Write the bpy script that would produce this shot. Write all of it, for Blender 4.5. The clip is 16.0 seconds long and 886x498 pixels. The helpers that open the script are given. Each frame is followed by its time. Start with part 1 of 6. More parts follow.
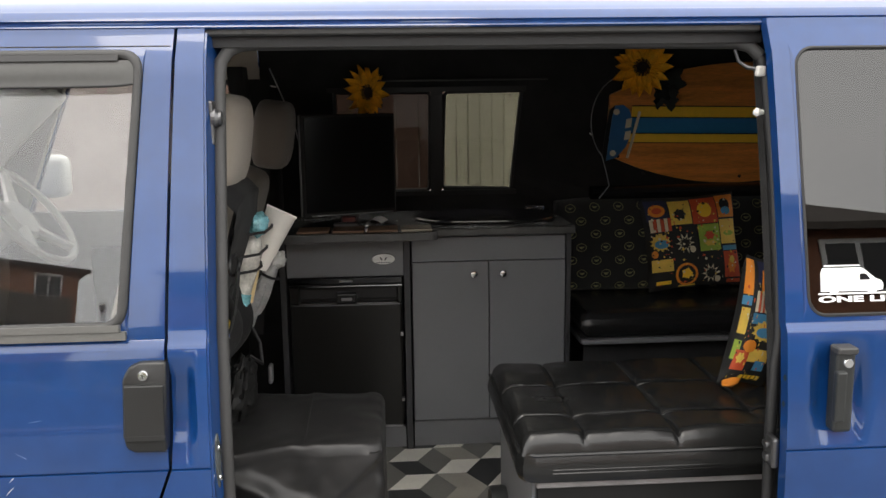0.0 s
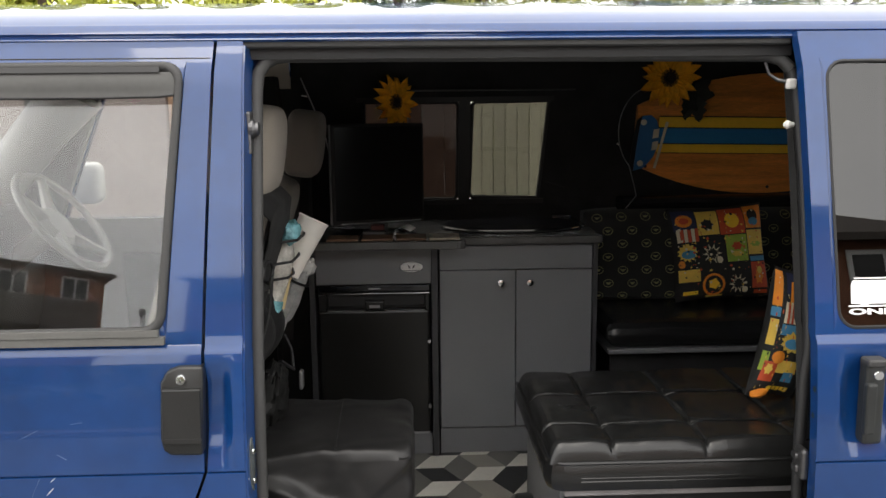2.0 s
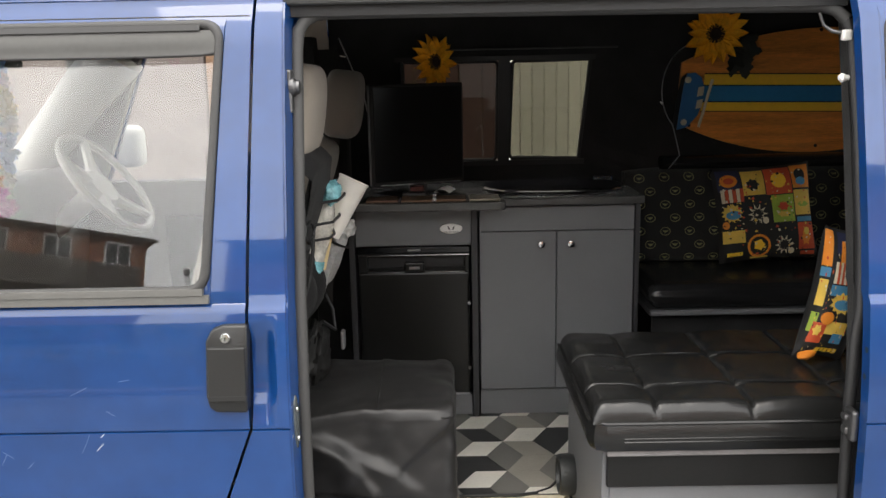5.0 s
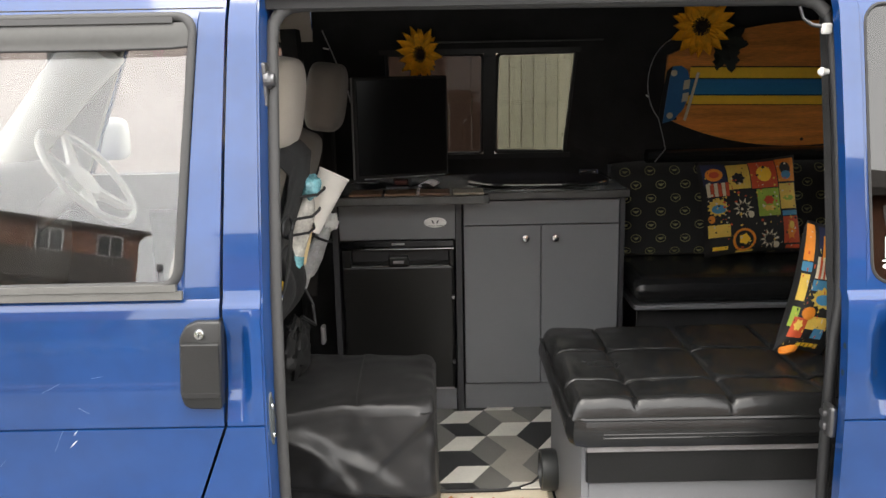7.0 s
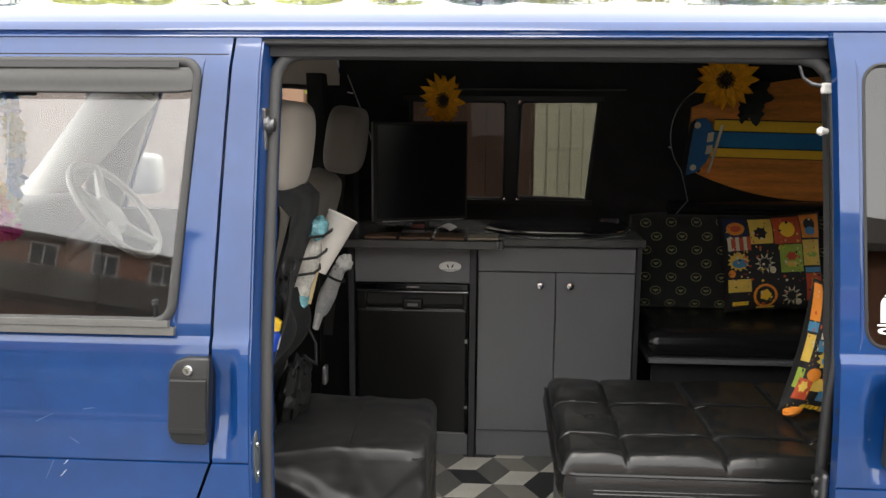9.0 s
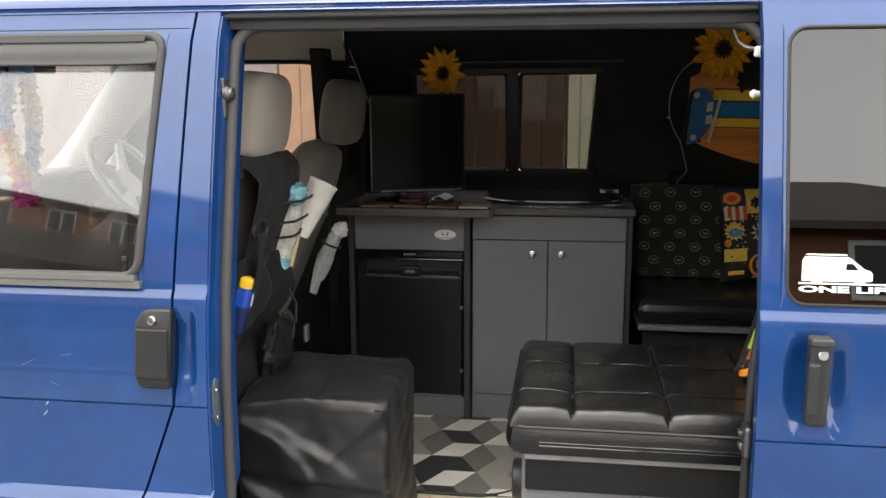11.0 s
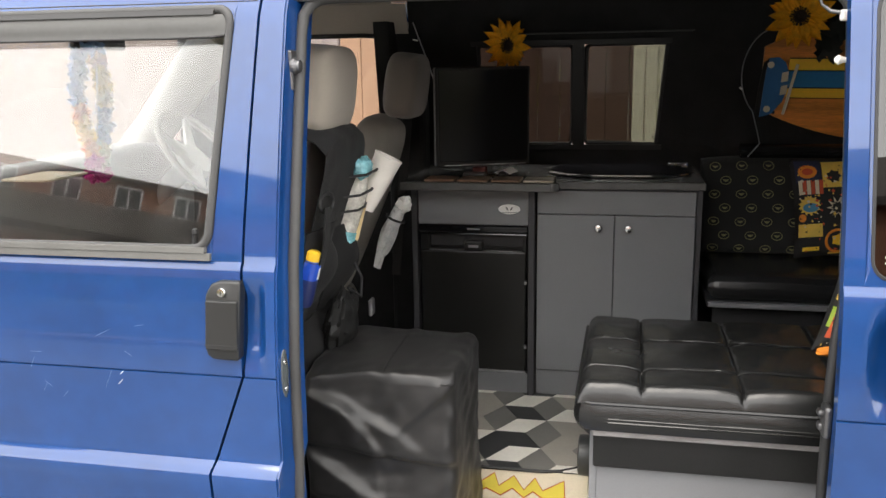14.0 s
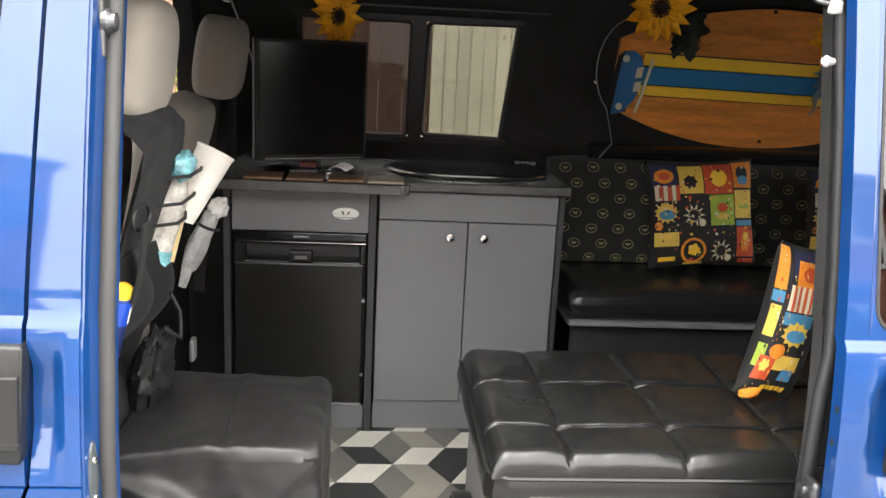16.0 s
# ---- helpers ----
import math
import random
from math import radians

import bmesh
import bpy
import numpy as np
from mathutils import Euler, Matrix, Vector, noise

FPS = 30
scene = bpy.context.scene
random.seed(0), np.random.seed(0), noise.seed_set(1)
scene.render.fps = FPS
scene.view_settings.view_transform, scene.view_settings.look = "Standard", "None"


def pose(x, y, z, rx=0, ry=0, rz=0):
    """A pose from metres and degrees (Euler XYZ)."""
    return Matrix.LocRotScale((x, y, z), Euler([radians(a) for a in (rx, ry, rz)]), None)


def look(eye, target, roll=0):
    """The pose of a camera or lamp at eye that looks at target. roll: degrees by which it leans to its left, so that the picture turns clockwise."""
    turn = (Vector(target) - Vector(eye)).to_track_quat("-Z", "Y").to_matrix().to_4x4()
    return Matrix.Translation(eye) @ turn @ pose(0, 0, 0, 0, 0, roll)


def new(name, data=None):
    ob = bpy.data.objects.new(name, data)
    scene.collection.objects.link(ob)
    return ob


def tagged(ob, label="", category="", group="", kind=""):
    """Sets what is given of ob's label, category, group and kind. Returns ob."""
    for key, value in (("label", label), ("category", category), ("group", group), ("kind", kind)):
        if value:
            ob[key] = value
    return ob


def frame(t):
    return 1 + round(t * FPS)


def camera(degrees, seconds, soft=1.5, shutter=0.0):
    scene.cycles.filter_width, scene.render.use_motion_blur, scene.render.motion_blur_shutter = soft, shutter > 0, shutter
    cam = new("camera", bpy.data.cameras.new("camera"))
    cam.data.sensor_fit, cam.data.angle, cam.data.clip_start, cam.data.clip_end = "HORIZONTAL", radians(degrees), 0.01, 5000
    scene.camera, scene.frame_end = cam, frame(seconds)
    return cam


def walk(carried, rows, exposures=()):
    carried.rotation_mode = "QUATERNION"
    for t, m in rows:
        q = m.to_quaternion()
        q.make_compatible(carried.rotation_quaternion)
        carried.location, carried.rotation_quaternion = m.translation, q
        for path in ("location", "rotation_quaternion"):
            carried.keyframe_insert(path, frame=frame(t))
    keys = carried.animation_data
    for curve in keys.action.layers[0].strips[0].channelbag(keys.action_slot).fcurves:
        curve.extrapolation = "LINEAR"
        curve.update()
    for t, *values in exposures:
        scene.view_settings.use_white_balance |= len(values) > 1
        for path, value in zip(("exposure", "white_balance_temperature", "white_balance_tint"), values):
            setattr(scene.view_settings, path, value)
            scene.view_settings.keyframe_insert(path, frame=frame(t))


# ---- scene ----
cam = camera(54.8, 16.0)
PATH = [
    (0, (-0.123, -1.628, 1.619), (-0.001, 0.339, 1.281), -0.8),
    (0.5, (-0.168, -1.66, 1.629), (-0.036, 0.313, 1.33), -0.1),
    (1, (-0.17, -1.655, 1.632), (-0.142, 0.321, 1.326), -0.2),
    (1.5, (-0.139, -1.644, 1.642), (-0.121, 0.335, 1.349), -1.2),
    (2, (-0.142, -1.65, 1.626), (-0.071, 0.323, 1.306), -0.6),
    (2.5, (-0.143, -1.643, 1.619), (-0.072, 0.327, 1.277), -0.9),
    (3, (-0.155, -1.639, 1.621), (-0.092, 0.33, 1.273), -0.7),
    (3.5, (-0.156, -1.631, 1.623), (-0.109, 0.338, 1.275), -0.7),
    (4, (-0.156, -1.635, 1.619), (-0.128, 0.332, 1.257), -0.5),
    (4.2, (-0.159, -1.64, 1.613), (-0.151, 0.324, 1.236), -0.5),
    (6.3, (-0.133, -1.631, 1.613), (-0.152, 0.327, 1.206), -1.5),
    (6.5, (-0.13, -1.631, 1.612), (-0.132, 0.327, 1.205), -1.6),
    (7, (-0.121, -1.622, 1.615), (-0.123, 0.334, 1.197), -1.1),
    (7.5, (-0.116, -1.636, 1.625), (-0.101, 0.326, 1.241), -1.1),
    (8, (-0.131, -1.64, 1.622), (-0.059, 0.326, 1.259), -0.3),
    (8.5, (-0.138, -1.617, 1.618), (-0.11, 0.352, 1.267), 0.2),
    (9, (-0.01, -1.629, 1.629), (-0.128, 0.341, 1.304), 0.4),
    (9.5, (0.18, -1.685, 1.598), (-0.093, 0.264, 1.24), -0.5),
    (9.7, (0.201, -1.698, 1.605), (-0.069, 0.25, 1.242), -0.3),
    (11.8, (0.252, -1.698, 1.606), (-0.045, 0.243, 1.228), -0.2),
    (12, (0.249, -1.697, 1.608), (-0.05, 0.243, 1.228), -0.2),
    (12.5, (0.258, -1.716, 1.607), (-0.031, 0.23, 1.249), -0.7),
    (13, (0.256, -1.722, 1.603), (-0.041, 0.225, 1.255), -0.4),
    (13.5, (0.239, -1.726, 1.586), (-0.13, 0.2, 1.192), -0.4),
    (13.8, (0.222, -1.679, 1.587), (-0.191, 0.229, 1.154), -0.6),
    (14, (0.224, -1.683, 1.594), (-0.192, 0.227, 1.173), -0.9),
    (14.5, (0.105, -1.601, 1.598), (-0.126, 0.347, 1.208), 0.0),
    (15, (-0.032, -1.477, 1.598), (0.062, 0.475, 1.176), 0.6),
    (15.5, (-0.074, -1.397, 1.586), (0.142, 0.541, 1.143), 2.9),
    (16, (-0.07, -1.249, 1.585), (0.093, 0.691, 1.125), 2.9),
]
EXPOSURES = [(0.0, 0.19), (0.3, -0.16), (0.6, -0.29), (1.5, -0.36), (1.8, -0.31), (2.1, 0.11), (4.0, 0.33), (6.5, 0.77), (7.0, 0.79), (7.5, 0.54), (8.0, 0.45), (9.0, 0.41), (9.5, 0.84), (9.8, 0.69), (12.0, 0.47), (12.5, 0.38), (13.0, 0.4), (13.5, 0.81), (13.8, 0.87), (14.1, 0.77), (14.5, 0.57), (15.0, 1.49), (15.5, 1.24), (16.0, 1.69)]
walk(cam, [(t, look(eye, target, roll)) for t, eye, target, roll in PATH], [(t, stops, 6850, 10) for t, stops in EXPOSURES])

# ---- world and sun: a bright overcast day ----
SUN_EL, SUN_ROT = radians(69), radians(200)
world = bpy.data.worlds.new("overcast_sky")
scene.world = world
world.use_nodes = True
wn, wl = world.node_tree.nodes, world.node_tree.links
sky = wn.new("ShaderNodeTexSky")
sky.sky_type, sky.sun_disc = "NISHITA", False
sky.sun_elevation, sky.sun_rotation, sky.dust_density = SUN_EL, SUN_ROT, 4.0
dim = wn.new("ShaderNodeVectorMath")
dim.operation = "SCALE"
dim.inputs["Scale"].default_value = 0.11
cloud_noise = wn.new("ShaderNodeTexNoise")
cloud_noise.inputs["Scale"].default_value, cloud_noise.inputs["Detail"].default_value = 2.2, 5.0
cloud_ramp = wn.new("ShaderNodeValToRGB")
cloud_ramp.color_ramp.elements[0].position, cloud_ramp.color_ramp.elements[0].color = 0.3, (2.5, 2.55, 2.65, 1)
cloud_ramp.color_ramp.elements[1].position, cloud_ramp.color_ramp.elements[1].color = 0.7, (3.6, 3.6, 3.6, 1)
mixer = wn.new("ShaderNodeMix")
mixer.data_type = "RGBA"
mixer.inputs["Factor"].default_value = 0.85
wl.new(sky.outputs["Color"], dim.inputs[0])
wl.new(dim.outputs["Vector"], mixer.inputs["A"])
wl.new(cloud_noise.outputs["Fac"], cloud_ramp.inputs["Fac"])
wl.new(cloud_ramp.outputs["Color"], mixer.inputs["B"])
wl.new(mixer.outputs["Result"], wn["Background"].inputs["Color"])
wn["Background"].inputs["Strength"].default_value = 1.0
sun = new("sun", bpy.data.lights.new("sun", "SUN"))
sun.data.energy, sun.data.angle, sun.data.color = 1.0, radians(30), (1.0, 0.96, 0.9)
sun.matrix_world = look((-4, -10, 28), (0, 0, 1))


# ---- materials ----
def mat(name, col, rough=0.6, metal=0.0, var=0.15, scale=8.0, fine=120.0, bump=0.1, coat=0.0, rough_var=0.1, sheen=0.0, per_object=0.0, stretch=None, spec=0.5, coat_ior=1.5):
    """A surface with grain at two scales, a little relief and uneven gloss."""
    m = bpy.data.materials.new(name)
    m.use_nodes = True
    n, l = m.node_tree.nodes, m.node_tree.links
    b = n["Principled BSDF"]
    tc = n.new("ShaderNodeTexCoord")
    vec = tc.outputs["Object"]
    if stretch:
        mp = n.new("ShaderNodeMapping")
        mp.inputs["Scale"].default_value = stretch
        l.new(vec, mp.inputs["Vector"])
        vec = mp.outputs["Vector"]
    a, c = n.new("ShaderNodeTexNoise"), n.new("ShaderNodeTexNoise")
    a.inputs["Scale"].default_value, a.inputs["Detail"].default_value = scale, 4.0
    c.inputs["Scale"].default_value, c.inputs["Detail"].default_value = fine, 2.0
    l.new(vec, a.inputs["Vector"])
    l.new(vec, c.inputs["Vector"])
    add = n.new("ShaderNodeMath")
    add.operation = "MULTIPLY_ADD"
    add.inputs[1].default_value = 0.45
    l.new(c.outputs["Fac"], add.inputs[0])
    l.new(a.outputs["Fac"], add.inputs[2])
    last = add.outputs[0]
    if per_object:
        oi = n.new("ShaderNodeObjectInfo")
        more = n.new("ShaderNodeMath")
        more.operation = "MULTIPLY_ADD"
        more.inputs[1].default_value = per_object
        l.new(oi.outputs["Random"], more.inputs[0])
        l.new(last, more.inputs[2])
        last = more.outputs[0]
    r = n.new("ShaderNodeMapRange")
    r.inputs["From Min"].default_value, r.inputs["From Max"].default_value = 0.45, 1.0 + per_object
    r.inputs["To Min"].default_value, r.inputs["To Max"].default_value = 1 - var, 1 + var
    l.new(last, r.inputs["Value"])
    mul = n.new("ShaderNodeVectorMath")
    mul.operation = "SCALE"
    mul.inputs[0].default_value = col
    l.new(r.outputs["Result"], mul.inputs["Scale"])
    l.new(mul.outputs["Vector"], b.inputs["Base Color"])
    rr = n.new("ShaderNodeMapRange")
    rr.inputs["To Min"].default_value, rr.inputs["To Max"].default_value = max(0.02, rough - rough_var), min(1, rough + rough_var)
    l.new(a.outputs["Fac"], rr.inputs["Value"])
    l.new(rr.outputs["Result"], b.inputs["Roughness"])
    b.inputs["Metallic"].default_value = metal
    b.inputs["Coat Weight"].default_value, b.inputs["Coat Roughness"].default_value = coat, 0.04
    b.inputs["Coat IOR"].default_value = coat_ior
    b.inputs["Sheen Weight"].default_value = sheen
    b.inputs["Specular IOR Level"].default_value = spec
    if bump:
        bp = n.new("ShaderNodeBump")
        bp.inputs["Strength"].default_value, bp.inputs["Distance"].default_value = bump, 0.004
        l.new(c.outputs["Fac"], bp.inputs["Height"])
        l.new(bp.outputs["Normal"], b.inputs["Normal"])
    return m


def glass(name, tint, gloss=1.0, ior=1.5):
    """A thin pane: clear or tinted through, mirror-like by Fresnel."""
    m = bpy.data.materials.new(name)
    m.use_nodes = True
    n, l = m.node_tree.nodes, m.node_tree.links
    n.remove(n["Principled BSDF"])
    tr, gl, mx, fr = n.new("ShaderNodeBsdfTransparent"), n.new("ShaderNodeBsdfGlossy"), n.new("ShaderNodeMixShader"), n.new("ShaderNodeLayerWeight")
    tr.inputs["Color"].default_value = (*[math.sqrt(c) for c in tint], 1)
    gl.inputs["Roughness"].default_value = 0.0
    gl.inputs["Color"].default_value = (gloss, gloss, gloss, 1)
    fr.inputs["Blend"].default_value = 0.5
    f0 = ((ior - 1) / (ior + 1)) ** 2
    pw, ma = n.new("ShaderNodeMath"), n.new("ShaderNodeMath")
    pw.operation, ma.operation = "POWER", "MULTIPLY_ADD"
    pw.inputs[1].default_value = 5.0
    ma.inputs[1].default_value, ma.inputs[2].default_value = 1 - f0, f0
    l.new(fr.outputs["Facing"], pw.inputs[0])
    l.new(pw.outputs[0], ma.inputs[0])
    l.new(ma.outputs[0], mx.inputs["Fac"])
    l.new(tr.outputs[0], mx.inputs[1])
    l.new(gl.outputs[0], mx.inputs[2])
    l.new(mx.outputs[0], n["Material Output"].inputs["Surface"])
    return m


M_BLUE = mat("blue_paint", (0.002, 0.0365, 0.152), 0.42, 0.0, 0.20, 3.5, 22.0, 0.010, coat=1.0, rough_var=0.06, coat_ior=1.62, spec=0.2)
M_BLUESCRATCH = mat("scuffed_blue_paint", (0.12, 0.19, 0.36), 0.6, 0, 0.2, 30, 200, 0.0)
M_RUBBER = mat("grey_rubber", (0.042, 0.042, 0.042), 0.6, 0, 0.15, 12, 200, 0.1)
M_SILL = mat("weathered_grey_rubber", (0.11, 0.109, 0.103), 0.6, 0, 0.15, 12, 200, 0.1)
M_BLACKRUB = mat("black_rubber", (0.014, 0.014, 0.015), 0.55, 0, 0.2, 12, 200, 0.1)
M_HANDLE = mat("satin_black_handle", (0.013, 0.0135, 0.0135), 0.36, 0, 0.12, 10, 400, 0.1)
M_PLASTIC = mat("black_plastic", (0.024, 0.026, 0.026), 0.42, 0, 0.12, 10, 400, 0.12)
M_CARPET = mat("black_carpet", (0.023, 0.023, 0.0232), 0.95, 0, 0.35, 9, 350, 0.5, sheen=0.05, spec=0.15)
M_BEIGE = mat("beige_lining", (0.42, 0.37, 0.31), 0.85, 0, 0.08, 6, 260, 0.15)
M_DASH = mat("mid_grey_dash_plastic", (0.26, 0.257, 0.25), 0.5, 0, 0.12, 6, 300, 0.15)
M_LIGHTPLASTIC = mat("pale_grey_plastic", (0.68, 0.67, 0.64), 0.55, 0, 0.06, 6, 300, 0.1)
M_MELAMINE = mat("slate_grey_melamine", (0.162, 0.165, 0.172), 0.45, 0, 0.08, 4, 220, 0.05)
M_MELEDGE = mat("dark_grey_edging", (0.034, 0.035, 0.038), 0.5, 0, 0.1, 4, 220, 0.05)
M_WORKTOP = mat("black_worktop", (0.075, 0.075, 0.073), 0.24, 0, 0.25, 14, 220, 0.04)
M_FRIDGE = mat("satin_black_fridge", (0.0075, 0.0075, 0.007), 0.34, 0, 0.12, 5, 300, 0.04)
M_GLOSSBLACK = mat("gloss_black", (0.006, 0.006, 0.007), 0.08, 0, 0.1, 5, 200, 0.0)
M_SCREEN = mat("black_screen", (0.009, 0.009, 0.0092), 0.14, 0, 0.1, 5, 200, 0.0, rough_var=0.03, spec=0.18)
M_BLACKBOARD = mat("black_painted_board", (0.012, 0.012, 0.012), 0.55, 0, 0.2, 9, 200, 0.08, spec=0.25)
M_LIP = mat("worn_grey_board_edge", (0.20, 0.19, 0.19), 0.6, 0, 0.25, 14, 200, 0.1)
M_CHROME = mat("chrome", (0.75, 0.76, 0.77), 0.14, 1.0, 0.05, 9, 200, 0.02)
M_STEEL = mat("dull_steel", (0.42, 0.42, 0.43), 0.38, 1.0, 0.15, 20, 200, 0.05)
M_DARKSTEEL = mat("greased_steel", (0.16, 0.16, 0.165), 0.45, 1.0, 0.2, 20, 200, 0.05)
M_LEATHER = mat("black_leatherette", (0.0125, 0.0127, 0.0128), 0.25, 0, 0.18, 7, 420, 0.10, rough_var=0.05)
M_NYLON = mat("black_nylon_cover", (0.0115, 0.0112, 0.0115), 0.43, 0, 0.15, 6, 700, 0.12, sheen=0.02)
M_BLACKCLOTH = mat("black_woven_polyester", (0.0105, 0.0105, 0.011), 0.8, 0, 0.2, 8, 500, 0.3, sheen=0.04, spec=0.3)
M_SEAT = mat("beige_grey_seat_cloth", (0.30, 0.265, 0.225), 0.9, 0, 0.12, 7, 420, 0.35, sheen=0.15)
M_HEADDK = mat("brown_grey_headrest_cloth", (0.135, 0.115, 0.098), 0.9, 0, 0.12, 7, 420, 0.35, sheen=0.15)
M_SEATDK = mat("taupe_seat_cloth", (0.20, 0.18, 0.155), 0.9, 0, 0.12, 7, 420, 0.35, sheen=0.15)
M_BATFAB = mat("black_printed_cotton", (0.014, 0.0145, 0.014), 0.85, 0, 0.2, 7, 420, 0.3, sheen=0.1)
M_YELLOWLINE = mat("faded_yellow_print", (0.25, 0.24, 0.115), 0.8, 0, 0.3, 60, 400, 0.1)
M_WOODBOARD = mat("orange_varnished_pine", (0.66, 0.235, 0.045), 0.4, 0, 0.36, 5, 40, 0.05, coat=0.3, stretch=(1, 5, 9))
M_YELLOW = mat("yellow_paint", (0.90, 0.56, 0.04), 0.45, 0, 0.1, 6, 90, 0.05)
M_BLUESTRIPE = mat("petrol_blue_paint", (0.02, 0.18, 0.38), 0.45, 0, 0.12, 6, 90, 0.05)
M_VANBLUE = mat("toy_blue_paint", (0.03, 0.14, 0.32), 0.4, 0, 0.1, 20, 90, 0.03)
M_PETAL = mat("sunflower_petal", (0.92, 0.44, 0.012), 0.7, 0, 0.25, 40, 200, 0.2)
M_PETALDK = mat("sunflower_seed_head", (0.02, 0.010, 0.005), 0.9, 0, 0.3, 120, 400, 0.6)
M_LEAFDK = mat("dark_artificial_leaf", (0.006, 0.009, 0.005), 0.7, 0, 0.3, 40, 200, 0.2)
M_WHITE = mat("white_plastic", (0.78, 0.77, 0.74), 0.45, 0, 0.05, 6, 200, 0.03)
M_CLEARPLASTIC = mat("smoky_clear_plastic", (0.07, 0.08, 0.085), 0.2, 0, 0.15, 30, 200, 0.05)
M_PAPER = mat("white_paper_cup", (0.74, 0.70, 0.64), 0.8, 0, 0.06, 20, 300, 0.1)
M_TEAL = mat("teal_printed_film", (0.20, 0.47, 0.52), 0.25, 0, 0.6, 45, 200, 0.2)
M_GLOVE = mat("pale_grey_glove_cloth", (0.46, 0.46, 0.455), 0.7, 0, 0.25, 35, 200, 0.5)
M_CLEARBAG = mat("crinkled_pale_film", (0.52, 0.50, 0.45), 0.25, 0, 0.3, 60, 200, 0.4)
M_TANPALE = mat("pale_birch_sticks", (0.55, 0.42, 0.22), 0.6, 0, 0.15, 30, 200, 0.1)
M_TANWOOD = mat("dark_tan_wood", (0.13, 0.070, 0.036), 0.55, 0, 0.2, 20, 150, 0.1, stretch=(1, 6, 6))
M_STONECL = mat("stone_grey_cork", (0.26, 0.225, 0.17), 0.75, 0, 0.2, 40, 300, 0.1)
M_CREAM = mat("cream_step_vinyl", (0.62, 0.56, 0.44), 0.6, 0, 0.12, 9, 200, 0.08)
M_PRINTYEL = mat("yellow_print", (0.60, 0.50, 0.06), 0.6, 0, 0.1, 20, 200, 0.05)
M_PRINTRED = mat("red_print", (0.50, 0.10, 0.03), 0.6, 0, 0.1, 20, 200, 0.05)
M_MATCHBOX = mat("dark_red_card", (0.10, 0.018, 0.012), 0.6, 0, 0.2, 30, 200, 0.1)
M_ORANGE = mat("orange_print", (0.75, 0.24, 0.02), 0.7, 0, 0.12, 20, 300, 0.15)
M_REDCL = mat("brick_red_print", (0.55, 0.075, 0.02), 0.7, 0, 0.12, 20, 300, 0.15)
M_YELCL = mat("golden_yellow_print", (0.72, 0.48, 0.08), 0.7, 0, 0.15, 20, 300, 0.15)
M_GREENCL = mat("lime_green_print", (0.30, 0.42, 0.05), 0.7, 0, 0.15, 20, 300, 0.15)
M_CREAMCL = mat("cream_print", (0.66, 0.58, 0.42), 0.7, 0, 0.1, 20, 300, 0.15)
M_BLUECL = mat("sky_blue_print", (0.06, 0.24, 0.42), 0.7, 0, 0.12, 20, 300, 0.15)
M_NAVYCL = mat("navy_print", (0.015, 0.02, 0.06), 0.75, 0, 0.2, 20, 300, 0.15)
M_BLACKCL = mat("black_print", (0.01, 0.01, 0.01), 0.75, 0, 0.2, 20, 300, 0.15)
M_BOTTLE = mat("blue_bottle", (0.01, 0.06, 0.42), 0.3, 0, 0.1, 9, 200, 0.02, coat=0.4)
M_BOTTLEDK = mat("navy_label", (0.012, 0.02, 0.09), 0.4, 0, 0.1, 9, 200, 0.02)
M_SMOKE = mat("smoked_acrylic", (0.10, 0.10, 0.098), 0.55, 0, 0.08, 4, 100, 0.01, spec=0.12)
M_DECAL = mat("white_vinyl_decal", (0.85, 0.85, 0.85), 0.5, 0, 0.03, 6, 100, 0.0)
M_GLASS = glass("clear_glass", (0.80, 0.815, 0.81), 1.0, 1.66)
M_SCREENGLASS = glass("windscreen_glass", (0.9, 0.91, 0.9), 1.0, 1.35)
M_TINT = glass("privacy_glass", (0.02, 0.02, 0.022), 1.0, 1.75)
M_TINTFAR = glass("tinted_glass", (0.122, 0.12, 0.102), 0.5)
M_TINTLEFT = glass("doubled_tinted_glass", (0.092, 0.087, 0.078), 0.6)
M_TILES = [mat("vinyl_cream", (0.85, 0.82, 0.74), 0.45, 0, 0.1, 9, 160, 0.03), mat("vinyl_taupe", (0.36, 0.335, 0.29), 0.45, 0, 0.1, 9, 160, 0.03),
           mat("vinyl_mid_grey", (0.19, 0.185, 0.17), 0.45, 0, 0.1, 9, 160, 0.03), mat("vinyl_charcoal", (0.045, 0.046, 0.047), 0.45, 0, 0.1, 9, 160, 0.03)]
M_PALEWOOD = mat("pale_weathered_timber", (0.66, 0.64, 0.52), 0.85, 0, 0.26, 3, 50, 0.3, per_object=0.9, stretch=(9, 9, 0.8))
# the brown fence timber with dimness put into its colour
M_DIMWOOD = mat("dimmed_brown_stained_timber", (0.105, 0.058, 0.042), 0.85, 0, 0.2, 3, 50, 0.3, per_object=0.5, stretch=(9, 9, 0.8))
M_BROWNWOOD = mat("brown_stained_timber", (0.34, 0.20, 0.125), 0.85, 0, 0.2, 3, 50, 0.3, per_object=0.5, stretch=(9, 9, 0.8))
M_BRICK = mat("red_brick", (0.28, 0.128, 0.076), 0.9, 0, 0.25, 3, 30, 0.3)
M_TILE = mat("dark_roof_tile", (0.085, 0.072, 0.062), 0.9, 0, 0.3, 5, 30, 0.3)
M_UPVC = mat("white_upvc", (0.75, 0.75, 0.74), 0.4, 0, 0.04, 5, 100, 0.02)
